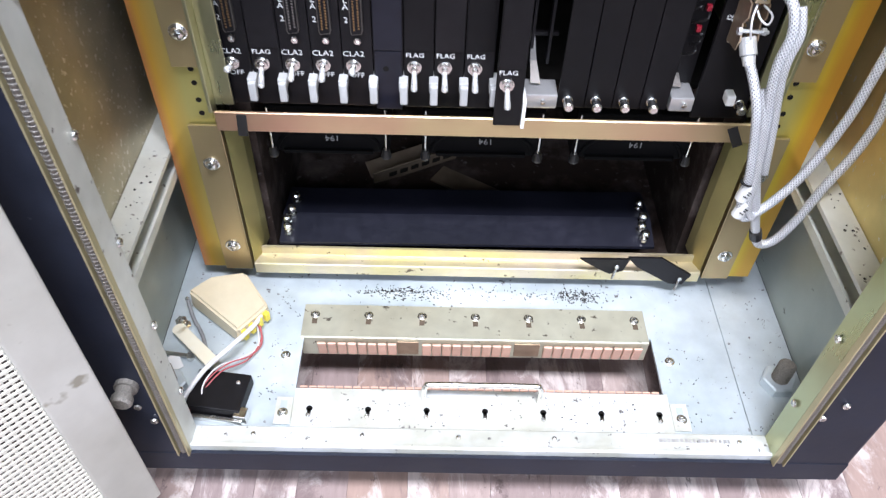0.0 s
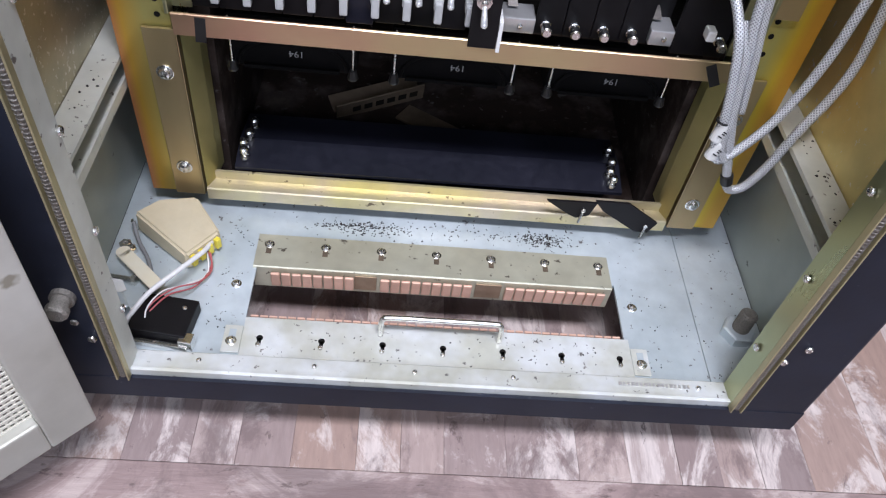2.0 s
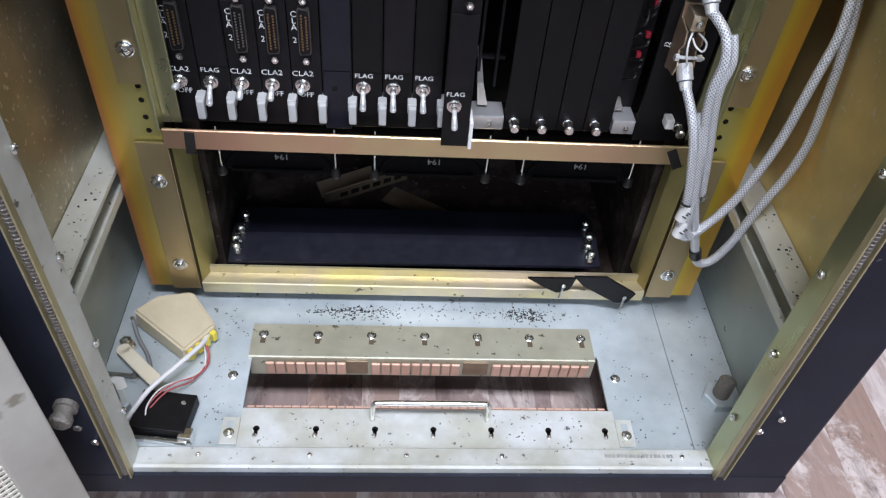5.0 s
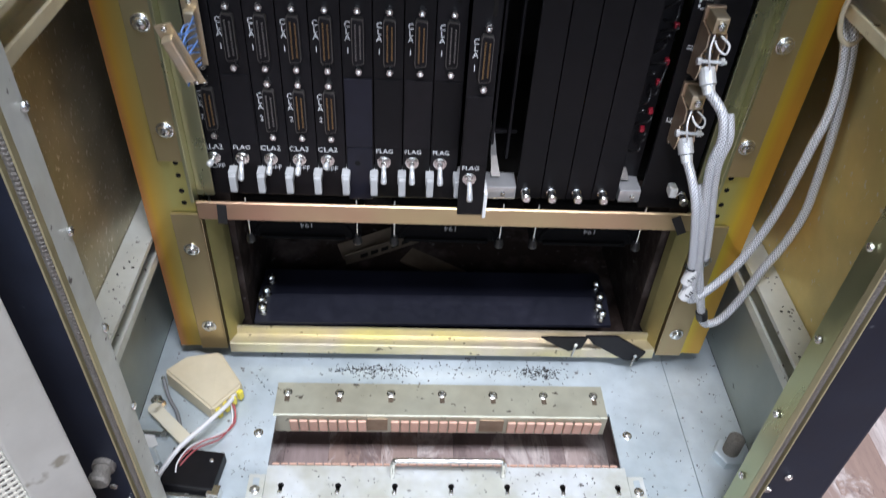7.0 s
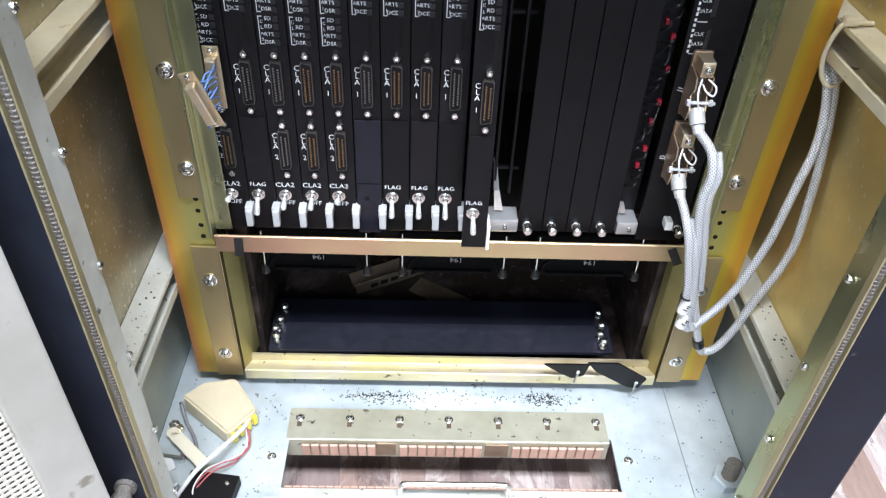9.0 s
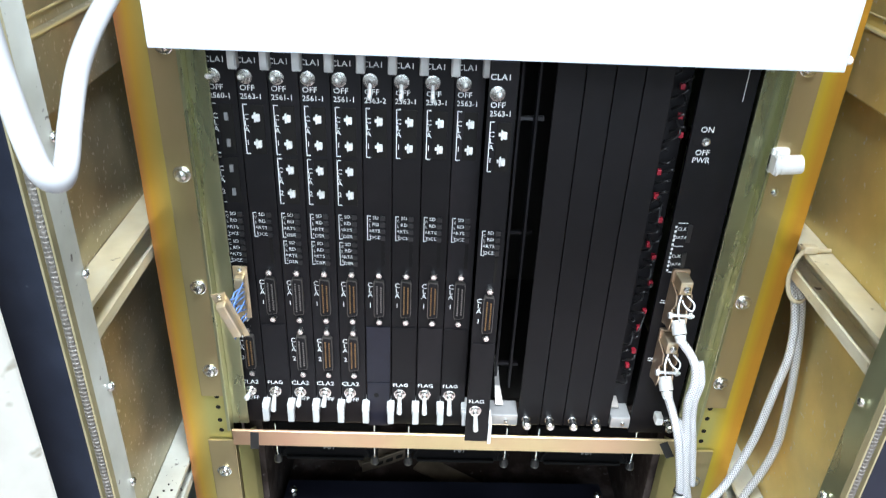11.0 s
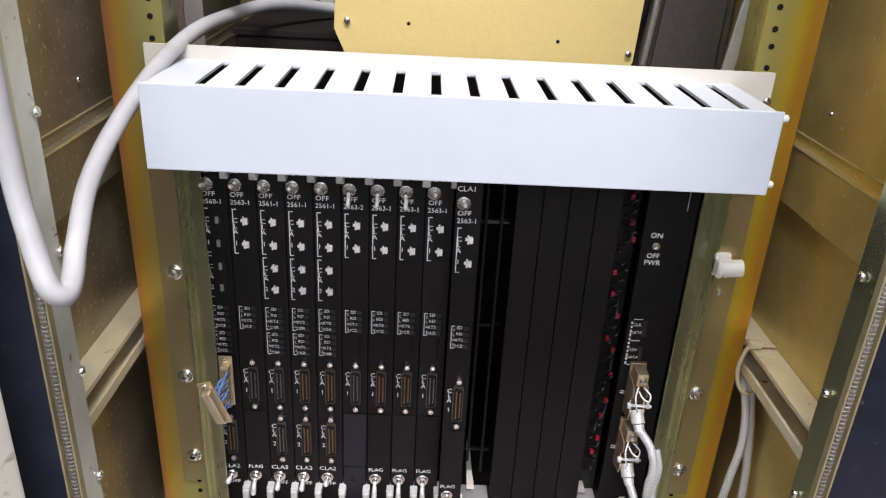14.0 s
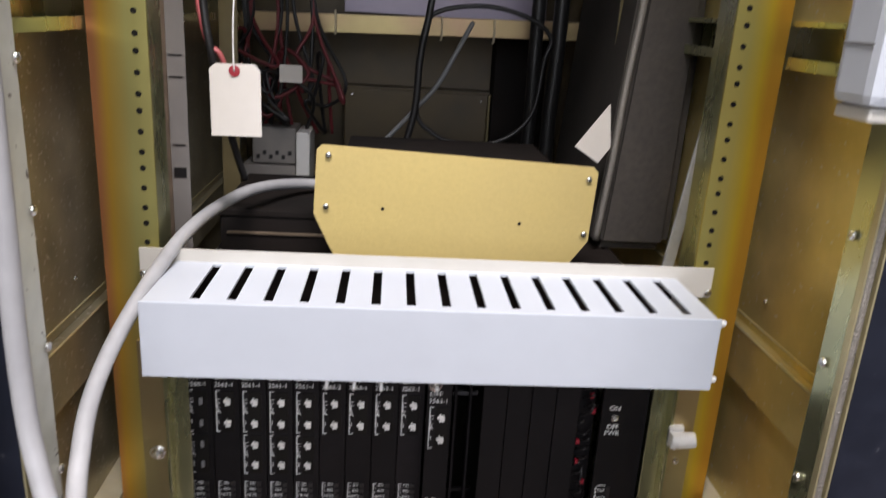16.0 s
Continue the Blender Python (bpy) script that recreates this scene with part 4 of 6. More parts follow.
def card_cage():
    c = thing("card_cage", "black card cage framed by chromated metal", "card cage")
    for s in (-1, 1):
        def X(a, b):
            return (a * s, b * s) if s > 0 else (b * s, a * s)
        bm = bm_new()
        box(bm, *X(0.2235, 0.2445), -0.0042, -0.0014, 0.398, 0.728, 0.0008)
        part("mounting_ear", bm, EARG, c)
        bm = bm_new()
        box(bm, *X(0.2205, 0.2235), -0.0075, 0.30, 0.3585, 0.728, 0.0006)
        part("side_plate", bm, OLIVE, c)
        bm = bm_new()
        box(bm, *X(0.2058, 0.2205), 0.004, 0.0065, 0.3585, 0.728, 0.0005)
        part("inner_flange", bm, OLIVE, c, "grey-green plated flange")
        for z in (0.4285, 0.5175, 0.6215, 0.722) if s < 0 else (0.4285, 0.5175, 0.722):
            screw(c, 0.2325 * s, -0.0042, z, SCREW, turn=z * 900 + s * 33)
    bm = bm_new()
    extruded(bm, [(-0.0070, 0.3410), (-0.0070, 0.3585), (-0.0062, 0.3592), (-0.0048, 0.3592), (-0.0045, 0.3585), (-0.0045, 0.3430), (0.010, 0.3430), (0.010, 0.3405), (-0.0062, 0.3405)], -0.2195, 0.2195)
    bar = part("bottom_bar", bm, GOLDP, c, "pinkish gold cross bar")
    for x, a in ((-0.199, 4), (0.197, -28)):
        bm = bm_new()
        box(bm, -0.004, 0.004, -0.0006, 0, -0.0105, 0.0105, 0.0001, pose(x, -0.0072, 0.347, 0, a, 0))
        part("black_mark", bm, WIREB, bar)
    bm = bm_new()
    box(bm, -0.2195, 0.2195, -0.006, 0.010, 0.729, 0.742, 0.0010)
    part("top_bar", bm, GOLDP, c)
    bm = bm_new()
    extruded(bm, [(0.05, 0.3535), (0.05, 0.3585), (0.28, 0.3585), (0.28, 0.722), (0.05, 0.722), (0.05, 0.728), (0.30, 0.728), (0.30, 0.3535)], -0.2205, 0.2205)
    part("backplane", bm, DARK, c)
    for x in (0.0345, 0.148):
        bm = bm_new()
        box(bm, x - (0.0115 if x < 0.1 else 0.0055), x + (0.0175 if x < 0.1 else 0.0135), 0.008, 0.030, 0.3595, 0.3725, 0.0012)
        g = part("card_guide_clip", bm, STAY, c, "bright steel clip")
        bm = bm_new()
        vs = [bm.verts.new(v) for v in ((x - 0.004, 0.020, 0.375), (x + 0.004, 0.020, 0.375), (x + 0.001, 0.036, 0.386), (x - 0.0025, 0.049, 0.412), (x - 0.0055, 0.049, 0.412), (x - 0.004, 0.036, 0.386))]
        top = bmesh.ops.extrude_face_region(bm, geom=[bm.faces.new(vs)])["geom"]
        bmesh.ops.translate(bm, vec=(0, 0.0012, 0.0004), verts=[g for g in top if isinstance(g, bmesh.types.BMVert)])
        bmesh.ops.recalc_face_normals(bm, faces=bm.faces)
        part("spring_tongue", bm, SHELL, g)
        screw(g, x + 0.006, 0.008, 0.366, SCREW_T)
    for z in (0.40, 0.548, 0.655):
        bm = bm_new()
        box(bm, 0.024, 0.053, 0.050, 0.054, z, z + 0.003)
        part("guide_bar", bm, GUIDEG if z > 0.6 else BLACK, c)
    for x in (0.030, 0.044):
        bm = bm_new()
        box(bm, x, x + 0.0022, 0.040, 0.048, 0.38, 0.72)
        part("card_edge_guide", bm, BLACK, c)
    # wiring and red tags deep in the slot beside the power panel
    rnd = random.Random(9)
    bm = bm_new()
    for i in range(34):
        z = 0.40 + i * 0.0092
        x = rnd.uniform(0.1435, 0.153)
        tube(bm, [(x, 0.028, z), (x + rnd.uniform(0.002, 0.008), 0.016 + rnd.uniform(-0.003, 0.004), z + rnd.uniform(0.004, 0.012)), (x + rnd.uniform(0.006, 0.012), 0.028, z + rnd.uniform(0, 0.02))], 0.0010, 6, 4)
    part("slot_wiring", bm, WIREB, c, "thin black looped wires", True, kind="stuff")
    for i in range(13):
        z = 0.428 + i * 0.0225 + rnd.uniform(-0.006, 0.006)
        x = rnd.uniform(0.1445, 0.158)
        bm = bm_new()
        box(bm, x - 0.0018, x + 0.0018, 0.018, 0.022, z - 0.0022, z + 0.0022, 0.0004)
        part("red_jumper", bm, REDD, c)
    bm = bm_new()
    box(bm, 0.1425, 0.162, 0.030, 0.034, 0.36, 0.722)
    part("slot_board", bm, BLACK, c)


CONN = {}


def dsub(parent, x, y, z, gold=True):
    """An upright 25-way D connector with two jack screws, centred on x, z, on a face at depth y."""
    if not CONN:
        bm = bm_new()
        out = []
        for ax, az in ((-0.0047, 0.0168), (-0.0037, 0.0190), (0.0037, 0.0180), (0.0044, 0.0160), (0.0044, -0.0160), (0.0037, -0.0180), (-0.0037, -0.0190), (-0.0047, -0.0168)):
            out.append((ax, az))
        slab(bm, out, -0.0045, 0.0)
        CONN["shell"] = mesh_of(bm, "shell", SHELL)
        bm = bm_new()
        slab(bm, [(a * 0.86, b * 0.955) for a, b in out], -0.0050, -0.0040)
        CONN["insert"] = mesh_of(bm, "insert", BLACK)
        for key, mt in (("gold", PIN), ("tin", PINS)):
            bm = bm_new()
            for i in range(13):
                box(bm, -0.0023, -0.0011, -0.0058, -0.005, 0.0138 - i * 0.0023 - 0.0005, 0.0138 - i * 0.0023 + 0.0005)
            for i in range(12):
                box(bm, 0.0011, 0.0023, -0.0058, -0.005, 0.0127 - i * 0.0023 - 0.0005, 0.0127 - i * 0.0023 + 0.0005)
            CONN[key] = mesh_of(bm, "contact_rows", mt)
        bm = bm_new()
        lathe(bm, [(0.0031, 0), (0.0031, 0.004), (0.0026, 0.005), (0.0013, 0.005), (0.0012, 0.003)], 6, FRONT)
        CONN["jack"] = mesh_of(bm, "jack_screw", STEEL)
    at = Matrix.Translation((x, y, z))
    sh = part_of("connector", CONN["shell"], parent, at, "D-shaped connector socket")
    i = Matrix()
    part_of("insert", CONN["insert"], sh, i)
    part_of("contact_set", CONN["gold" if gold else "tin"], sh, i)
    for dz in (0.0243, -0.0243):
        part_of("jack_screw", CONN["jack"], sh, Matrix.Translation((0, 0, dz)))
    return sh


def toggle_mesh(down, white):
    bm = bm_new()
    lathe(bm, [(0.0058, 0), (0.0058, 0.0012), (0.0046, 0.0014), (0.0046, 0.0040), (0.0026, 0.0042), (0.0022, 0.007)], 12, FRONT)
    return mesh_of(bm, "toggle_switch", STEEL)


def lever_mesh(dz, fat=1.0):
    bm = bm_new()
    rod(bm, (0, -0.005, 0), (0.0003, -0.0160, dz), 0.0012 * fat, 0.0019 * fat, 10)
    lathe(bm, [(0.0011 * fat, -0.0012), (0.0019 * fat, 0), (0.0011 * fat, 0.0014)], 10, Matrix.Translation((0.0003, -0.0165, dz)) @ FRONT)
    return mesh_of(bm, "bat_lever", CHROME, True)


TOG = toggle_mesh(True, True)
LEV = {k: lever_mesh(v) for k, v in (("down", -0.008), ("up", 0.004))}
LOWLEV = {k: lever_mesh(v, 1.4) for k, v in (("down", -0.0095), ("up", 0.004), ("mid", -0.003))}
bm = bm_new()
box(bm, -0.0004, 0.0026, -0.0034, 0, -0.0028, 0.0026, 0.0007)
box(bm, -0.0019, -0.0005, -0.0028, 0, -0.0037, 0.0038, 0.0006)
box(bm, -0.0036, -0.0020, -0.0018, 0, -0.0010, 0.0014, 0.0004)
WHEEL = mesh_of(bm, "thumbwheel", PLASTIC)
bm = bm_new()
box(bm, -0.0014, 0.0014, -0.0025, 0, -0.003, 0.003, 0.0005)
DIP = mesh_of(bm, "rocker", WIREG)
bm = bm_new()
box(bm, -0.0036, 0.0036, -0.006, 0.012, -0.003, 0.006, 0.0012)
box(bm, -0.0028, 0.0034, -0.0095, -0.003, -0.0125, 0.0045, 0.0014)
LEVER = mesh_of(bm, "ejector_lever", LEVG)
bm = bm_new()
box(bm, -0.0034, 0.0034, -0.004, 0.012, -0.0085, 0.009, 0.0010)
box(bm, -0.0028, 0.0028, -0.0062, -0.0035, -0.006, 0.008, 0.0008)
UPLEVER = mesh_of(bm, "ejector_lever", LEVG)


def bracket_print(bm, x, y, z1, z0, arm=0.0035, w=0.0007):
    box(bm, x, x + w, y - 0.0002, y, z0, z1)
    box(bm, x, x + arm, y - 0.0002, y, z1 - w, z1)
    box(bm, x, x + arm, y - 0.0002, y, z0, z0 + w)


def stacked(bm, s, x, y, z1, z0, size):
    for i, ch in enumerate(s):
        if ch != " ":
            write(bm, ch, x, y, z1 + (z0 - z1) * i / (len(s) - 1), size)


def line_card(i, number, groups, lower, y=0.012, gold=True, top="down", bottom="FLAG", dark_wheels=False, second=False):
    x0 = -0.211 + 0.0235 * i
    x1 = x0 + 0.0229
    if i == 9:
        x0, x1 = 0.0008, 0.0222
    words = {"2560-1": "two-channel card with black code switches", "2561-1": "two-channel line card with four white thumbwheels",
             "2563-1": "single-channel line card with two white thumbwheels", "2563-2": "single-channel line card with a slate blue cover"}[number]
    card = thing("line_card", "narrow black " + words, "circuit card", (0, 0, -0.0046), "line cards")
    bm = bm_new()
    zb = 0.3595 if i != 9 else 0.3585
    box(bm, x0, x1, y, y + 0.004, zb, 0.724, 0.0006)
    pn = part("panel", bm, BLACK, card)
    bm = bm_new()
    box(bm, x0 + 0.008, x0 + 0.0096, y + 0.004, 0.27, 0.372, 0.715)
    part("board", bm, DARK, card)
    ink = bm_new()
    c = x0 + 0.0075
    yp = y - 0.0002
    # top switch
    write(ink, "CLA1", c + 0.001, yp, 0.7125, 0.0062, 1.1)
    write(ink, "OFF", c, yp, 0.6915, 0.0062, 1.05)
    write(ink, number, c + 0.0025, yp, 0.6848, 0.0060, 1.0)
    t = part_of("toggle_switch", TOG, card, Matrix.Translation((c - 0.001, y, 0.7005)), "bright toggle switch")
    part_of("bat_lever", LEV[top], t, Matrix())
    # thumbwheel blocks
    for g in range(groups):
        z1, z0 = ((0.679, 0.638), (0.6352, 0.595))[g]
        bracket_print(ink, x0 + 0.0026, yp, z1, z0)
        stacked(ink, "CLA " + str(g + 1), x0 + 0.0046, yp, z1 - 0.0105, z0 + 0.0095, 0.0062)
        bm = bm_new()
        box(bm, x0 + 0.0078, x0 + 0.0188, y - 0.0010, y + 0.0006, z0 + 0.0005, z1 - 0.0005, 0.0004)
        blk = part("switch_block", bm, DARK, card)
        for zz in ((0.6692, 0.6477), (0.6262, 0.6055))[g]:
            if dark_wheels:
                part_of("rocker", DIP, blk, Matrix.Translation((x0 + 0.0135, y - 0.001, zz)))
            else:
                part_of("thumbwheel", WHEEL, blk, Matrix.Translation((x0 + 0.0132, y - 0.001, zz)))
    # lamp legends
    for g in range(groups):
        z1, z0 = ((0.5865, 0.5635), (0.5605, 0.5380))[g]
        bracket_print(ink, x0 + 0.0026, yp, z1, z0, 0.003, 0.0006)
        stacked(ink, "CLA" + str(g + 1), x0 + 0.0049, yp, z1 - 0.0045, z0 + 0.004, 0.0034)
        last = "DSR" if number == "2561-1" else "DCD"
        for k, s in enumerate(("SD", "RD", "RTS", last)):
            write(ink, s, x0 + 0.0098, yp, z1 - 0.002 - k * 0.0062, 0.0042, 1.05)
        for k in range(4):
            bm = bm_new()
            box(bm, x0 + 0.0136, x0 + 0.0176, y - 0.0014, y, z1 - 0.0042 - k * 0.0062, z1 - k * 0.0062, 0.0005)
            part("lamp_window", bm, WIREB, card)
    if groups == 1:
        bm = bm_new()
        box(bm, x0 + 0.0144, x0 + 0.0174, y - 0.0004, y, 0.538, 0.562)
        part("lamp_slot", bm, DARK, card)
    # connectors
    if i != 0:
        dsub(card, x0 + 0.0125, y, 0.5065, gold)
        stacked(ink, "CLA 1", x0 + 0.0046, yp, 0.5185, 0.4975, 0.0066)
    else:
        dsub(card, x0 + 0.0125, y, 0.5065, True)
        stacked(ink, "CLA 1", x0 + 0.0046, yp, 0.5185, 0.4975, 0.0066)
    if second:
        dsub(card, x0 + 0.0125, y, 0.4450, gold)
        stacked(ink, "CLA 2", x0 + 0.0046, yp, 0.4570, 0.4360, 0.0066)
    else:
        bm = bm_new()
        box(bm, x0 + 0.0008, x1 - 0.0008, y - 0.0012, y - 0.0001, 0.412, 0.4745, 0.0003)
        part("blank_cover", bm, SLATE if lower == "slate" else BLACK, card)
    if lower == "slate":
        bm = bm_new()
        box(bm, x0 + 0.0012, x1 - 0.0012, y - 0.0014, y - 0.0002, 0.358, 0.411, 0.0003)
        q = part("slate_strip", bm, SLATE, card, "slate blue strip with one hole")
        bm = bm_new()
        lathe(bm, [(0.0024, 0), (0.0024, 0.0003)], 12, Matrix.Translation((x0 + 0.0095, y - 0.0014, 0.396)) @ FRONT)
        part("hole", bm, DARK, q)
    else:
        write(ink, bottom, c + 0.001, yp, 0.4075, 0.0064 if bottom == "CLA2" else 0.0056, 1.1)
        if bottom == "CLA2":
            write(ink, "OFF", c + 0.003, yp, 0.3885, 0.0062, 1.05)
        t = part_of("toggle_switch", TOG, card, Matrix.Translation((c + 0.0005, y, 0.3975)), "bright toggle switch")
        part_of("bat_lever", LOWLEV["down" if bottom == "FLAG" else ("mid" if i in (2, 3) else "up")], t, Matrix())
    part("lettering", ink, INK, card, "white printed legends", kind="stuff")
    return card


def cards():
    spec = [("2560-1", 2, "", True, "up", "CLA2", True, True), ("2563-1", 1, "", False, "up", "FLAG", False, False),
            ("2561-1", 2, "", False, "up", "CLA2", False, True), ("2561-1", 2, "", True, "up", "CLA2", False, True),
            ("2561-1", 2, "", True, "up", "CLA2", False, True), ("2563-2", 1, "slate", False, "down", "", False, False),
            ("2563-1", 1, "", True, "down", "FLAG", False, False), ("2563-1", 1, "", True, "down", "FLAG", False, False),
            ("2563-1", 1, "", False, "up", "FLAG", False, False), ("2563-1", 1, "", True, "up", "FLAG", False, False)]
    for i, (num, g, low, gold, top, bot, dk, sec) in enumerate(spec):
        line_card(i, num, g, low, -0.0085 if i == 9 else 0.012, gold, top, bot, dk, sec)
    for i in range(1, 10):
        e = part_of("ejector_lever", LEVER, None, Matrix.Translation((-0.2113 + 0.0235 * i, 0.008, 0.3785)))
        tagged(e, "white plastic card ejector lever below the cards", "lever", "ejector levers")
        e2 = part_of("ejector_lever", UPLEVER, None, Matrix.Translation((-0.2113 + 0.0235 * i, 0.008, 0.7115)))
        tagged(e2, "small pale card ejector lever above the cards", "lever", "upper ejector levers")
    bm = bm_new()
    box(bm, 0.0225, 0.0255, -0.010, 0.010, 0.352, 0.378, 0.0006)
    solid("white_tab", bm, PLASTIC, "white plastic tab beside the last card", "tab")
    for i in range(4):
        p = thing("blank_panel", "plain black blank slot panel with a thumbscrew", "panel", group="blank panels")
        x0 = 0.0525 + 0.02235 * i
        bm = bm_new()
        box(bm, x0, x0 + 0.0217, 0.010, 0.013, 0.3595, 0.724, 0.0007)
        part("plate", bm, BLACK, p)
        bm = bm_new()
        lathe(bm, [(0.0042, 0), (0.0042, 0.003), (0.0034, 0.0034), (0.0034, 0.007), (0.0040, 0.0074), (0.0040, 0.0125), (0.0030, 0.014)], 16,
              Matrix.Translation((x0 + 0.0075, 0.010, 0.3685)) @ FRONT)
        part("thumbscrew", bm, STEEL, p, smooth=False)
    pw = thing("power_panel", "black power panel with two cable sockets and white legends", "panel", (0, 0, -0.0070))
    bm = bm_new()
    box(bm, 0.1625, 0.2052, 0.010, 0.014, 0.3595, 0.724, 0.0007)
    part("plate", bm, BLACK, pw)
    ink = bm_new()
    y = 0.0098
    write(ink, "ON", 0.1745, y, 0.6735, 0.0068)
    write(ink, "OFF", 0.1742, y, 0.6545, 0.0066)
    write(ink, "PWR", 0.1742, y, 0.6480, 0.0066)
    for z, s in ((0.586, "CLK"), (0.578, "DATA"), (0.560, "CLK"), (0.552, "DATA")):
        write(ink, s, 0.1715, y, z, 0.0042)
    for z in (0.5915, 0.5695, 0.5440):
        box(ink, 0.1675, 0.1755, y - 0.0002, y, z, z + 0.0006)
    for k in range(11):
        box(ink, 0.1655, 0.1672, y - 0.0002, y, 0.545 + k * 0.0042, 0.5472 + k * 0.0042)
    write(ink, "J1", 0.1685, y, 0.514, 0.006, 1, 80)
    write(ink, "J2", 0.1685, y, 0.450, 0.006, 1, 80)
    box(ink, 0.196, 0.1964, y - 0.0002, y, 0.697, 0.722)
    part("lettering", ink, INK, pw, kind="stuff")
    bm = bm_new()
    lathe(bm, [(0.0034, 0), (0.0034, 0.0012), (0.0022, 0.0014), (0.0021, 0.0004)], 14, Matrix.Translation((0.175, 0.010, 0.664)) @ FRONT)
    part("key_switch", bm, STEEL, pw)
    for z in (0.582, 0.5555):
        bm = bm_new()
        box(bm, 0.1765, 0.180, 0.0088, 0.0101, z - 0.008, z + 0.008, 0.0004)
        part("lamp_window", bm, WIREB, pw)
    bm = bm_new()
    box(bm, 0.183, 0.190, -0.001, 0.010, 0.379, 0.388, 0.0015)
    part("ejector_tab", bm, PLASTIC, pw)
    bm = bm_new()
    lathe(bm, [(0.0042, 0), (0.0042, 0.003), (0.0034, 0.0034), (0.0034, 0.007), (0.0040, 0.0074), (0.0040, 0.0125), (0.0030, 0.014)], 16,
          Matrix.Translation((0.197, 0.010, 0.3755)) @ FRONT)
    part("thumbscrew", bm, STEEL, pw)
    return pw


# ---- the white air deflector over the cards ----
def deflector():
    d = thing("air_deflector", "white enamelled slotted air deflector over the card cage", "air deflector")
    bm = bm_new()
    box(bm, -0.2075, 0.2042, -0.1035, -0.1015, 0.7465, 0.8035, 0.0008)
    part("front_face", bm, WHITE, d)
    # top shelf with fifteen slots
    bm = bm_new()
    xs = [-0.1730 + i * 0.0255 for i in range(15)]
    y0, y1, ya, yb, z0, z1 = -0.1013, -0.0045, -0.089, -0.015, 0.7990, 0.8010
    cols = [-0.2075] + [v for x in xs for v in (x - 0.0034, x + 0.0034)] + [0.2042]
    rows = [y0, ya, yb, y1]
    vs = [[bm.verts.new((x, y, z0)) for y in rows] for x in cols]
    sheet = [bm.faces.new((vs[i][j], vs[i + 1][j], vs[i + 1][j + 1], vs[i][j + 1])) for i in range(len(cols) - 1) for j in range(3) if not (j == 1 and i % 2)]
    up = bmesh.ops.extrude_face_region(bm, geom=sheet)["geom"]
    bmesh.ops.translate(bm, vec=(0, 0, z1 - z0), verts=[g for g in up if isinstance(g, bmesh.types.BMVert)])
    bmesh.ops.recalc_face_normals(bm, faces=bm.faces)
    part("slotted_shelf", bm, WHITE, d)
    bm = bm_new()
    slab(bm, [(-0.2355, 0.770), (-0.2085, 0.770), (-0.2085, 0.797), (0.2055, 0.797), (0.2055, 0.785), (0.2355, 0.785), (0.2355, 0.8110), (-0.2355, 0.8110)], -0.0095, -0.0075)
    part("rear_flange", bm, CREAM, d)
    for s in (-1, 1):
        bm = bm_new()
        x = -0.2066 if s < 0 else 0.2033
        vs = [(y0, 0.7465), (y0, 0.798), (-0.010, 0.798), (-0.010, 0.745), (-0.06, 0.745)]
        a = [bm.verts.new((x - 0.001, y, z)) for y, z in vs]
        b = [bm.verts.new((x + 0.001, y, z)) for y, z in vs]
        bm.faces.new(a)
        bm.faces.new(b[::-1])
        for i in range(5):
            bm.faces.new((a[i], b[i], b[(i + 1) % 5], a[(i + 1) % 5]))
        bmesh.ops.recalc_face_normals(bm, faces=bm.faces)
        part("end_cheek", bm, CREAM, d)
        screw(d, 0.2325 * s, -0.0097, 0.790, SCREW_S)
    for z in (0.7975, 0.752):
        bm = bm_new()
        lathe(bm, [(0.0026, 0), (0.0026, 0.005), (0.0018, 0.006)], 10, Matrix.Translation((0.2044, -0.096, z)) @ pose(0, 0, 0, 0, 90, 0))
        part("rivet", bm, PLASTIC, d)
    # added sheet that stands in for the shade inside the slots
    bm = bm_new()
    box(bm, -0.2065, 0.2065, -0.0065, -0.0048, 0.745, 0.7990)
    part("inner_baffle", bm, DKBROWN, d, "added dark sheet that makes the slots look dark")
    # flat near-black plate behind, below the shelf
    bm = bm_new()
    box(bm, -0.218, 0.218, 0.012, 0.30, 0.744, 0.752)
    solid("cage_top_plate", bm, DKBROWN, "dark brown plate on top of the card cage", "plate")


def cable_thing(name, label, pts, r, material, n=12, k=10):
    bm = bm_new()
    tube(bm, pts, r, n, k)
    return solid(name, bm, material, label, "cable", smooth=True)


def grey_cable():
    pts = [(-0.085, 0.28, 0.800), (-0.139, 0.235, 0.812), (-0.174, 0.165, 0.821), (-0.196, 0.10, 0.819), (-0.206, 0.02, 0.816), (-0.213, -0.05, 0.802),
           (-0.2225, -0.110, 0.775), (-0.2235, -0.155, 0.7535), (-0.2175, -0.192, 0.733), (-0.2110, -0.216, 0.7235), (-0.2085, -0.2310, 0.7205), (-0.2140, -0.2355, 0.7270),
           (-0.2230, -0.227, 0.748), (-0.2305, -0.219, 0.779), (-0.2330, -0.2155, 0.83), (-0.2320, -0.215, 0.90), (-0.231, -0.215, 1.02), (-0.231, -0.215, 1.25)]
    cable_thing("grey_cable", "thick pale grey cable looped out of the cabinet", pts, 0.0058, CABLE, 16)


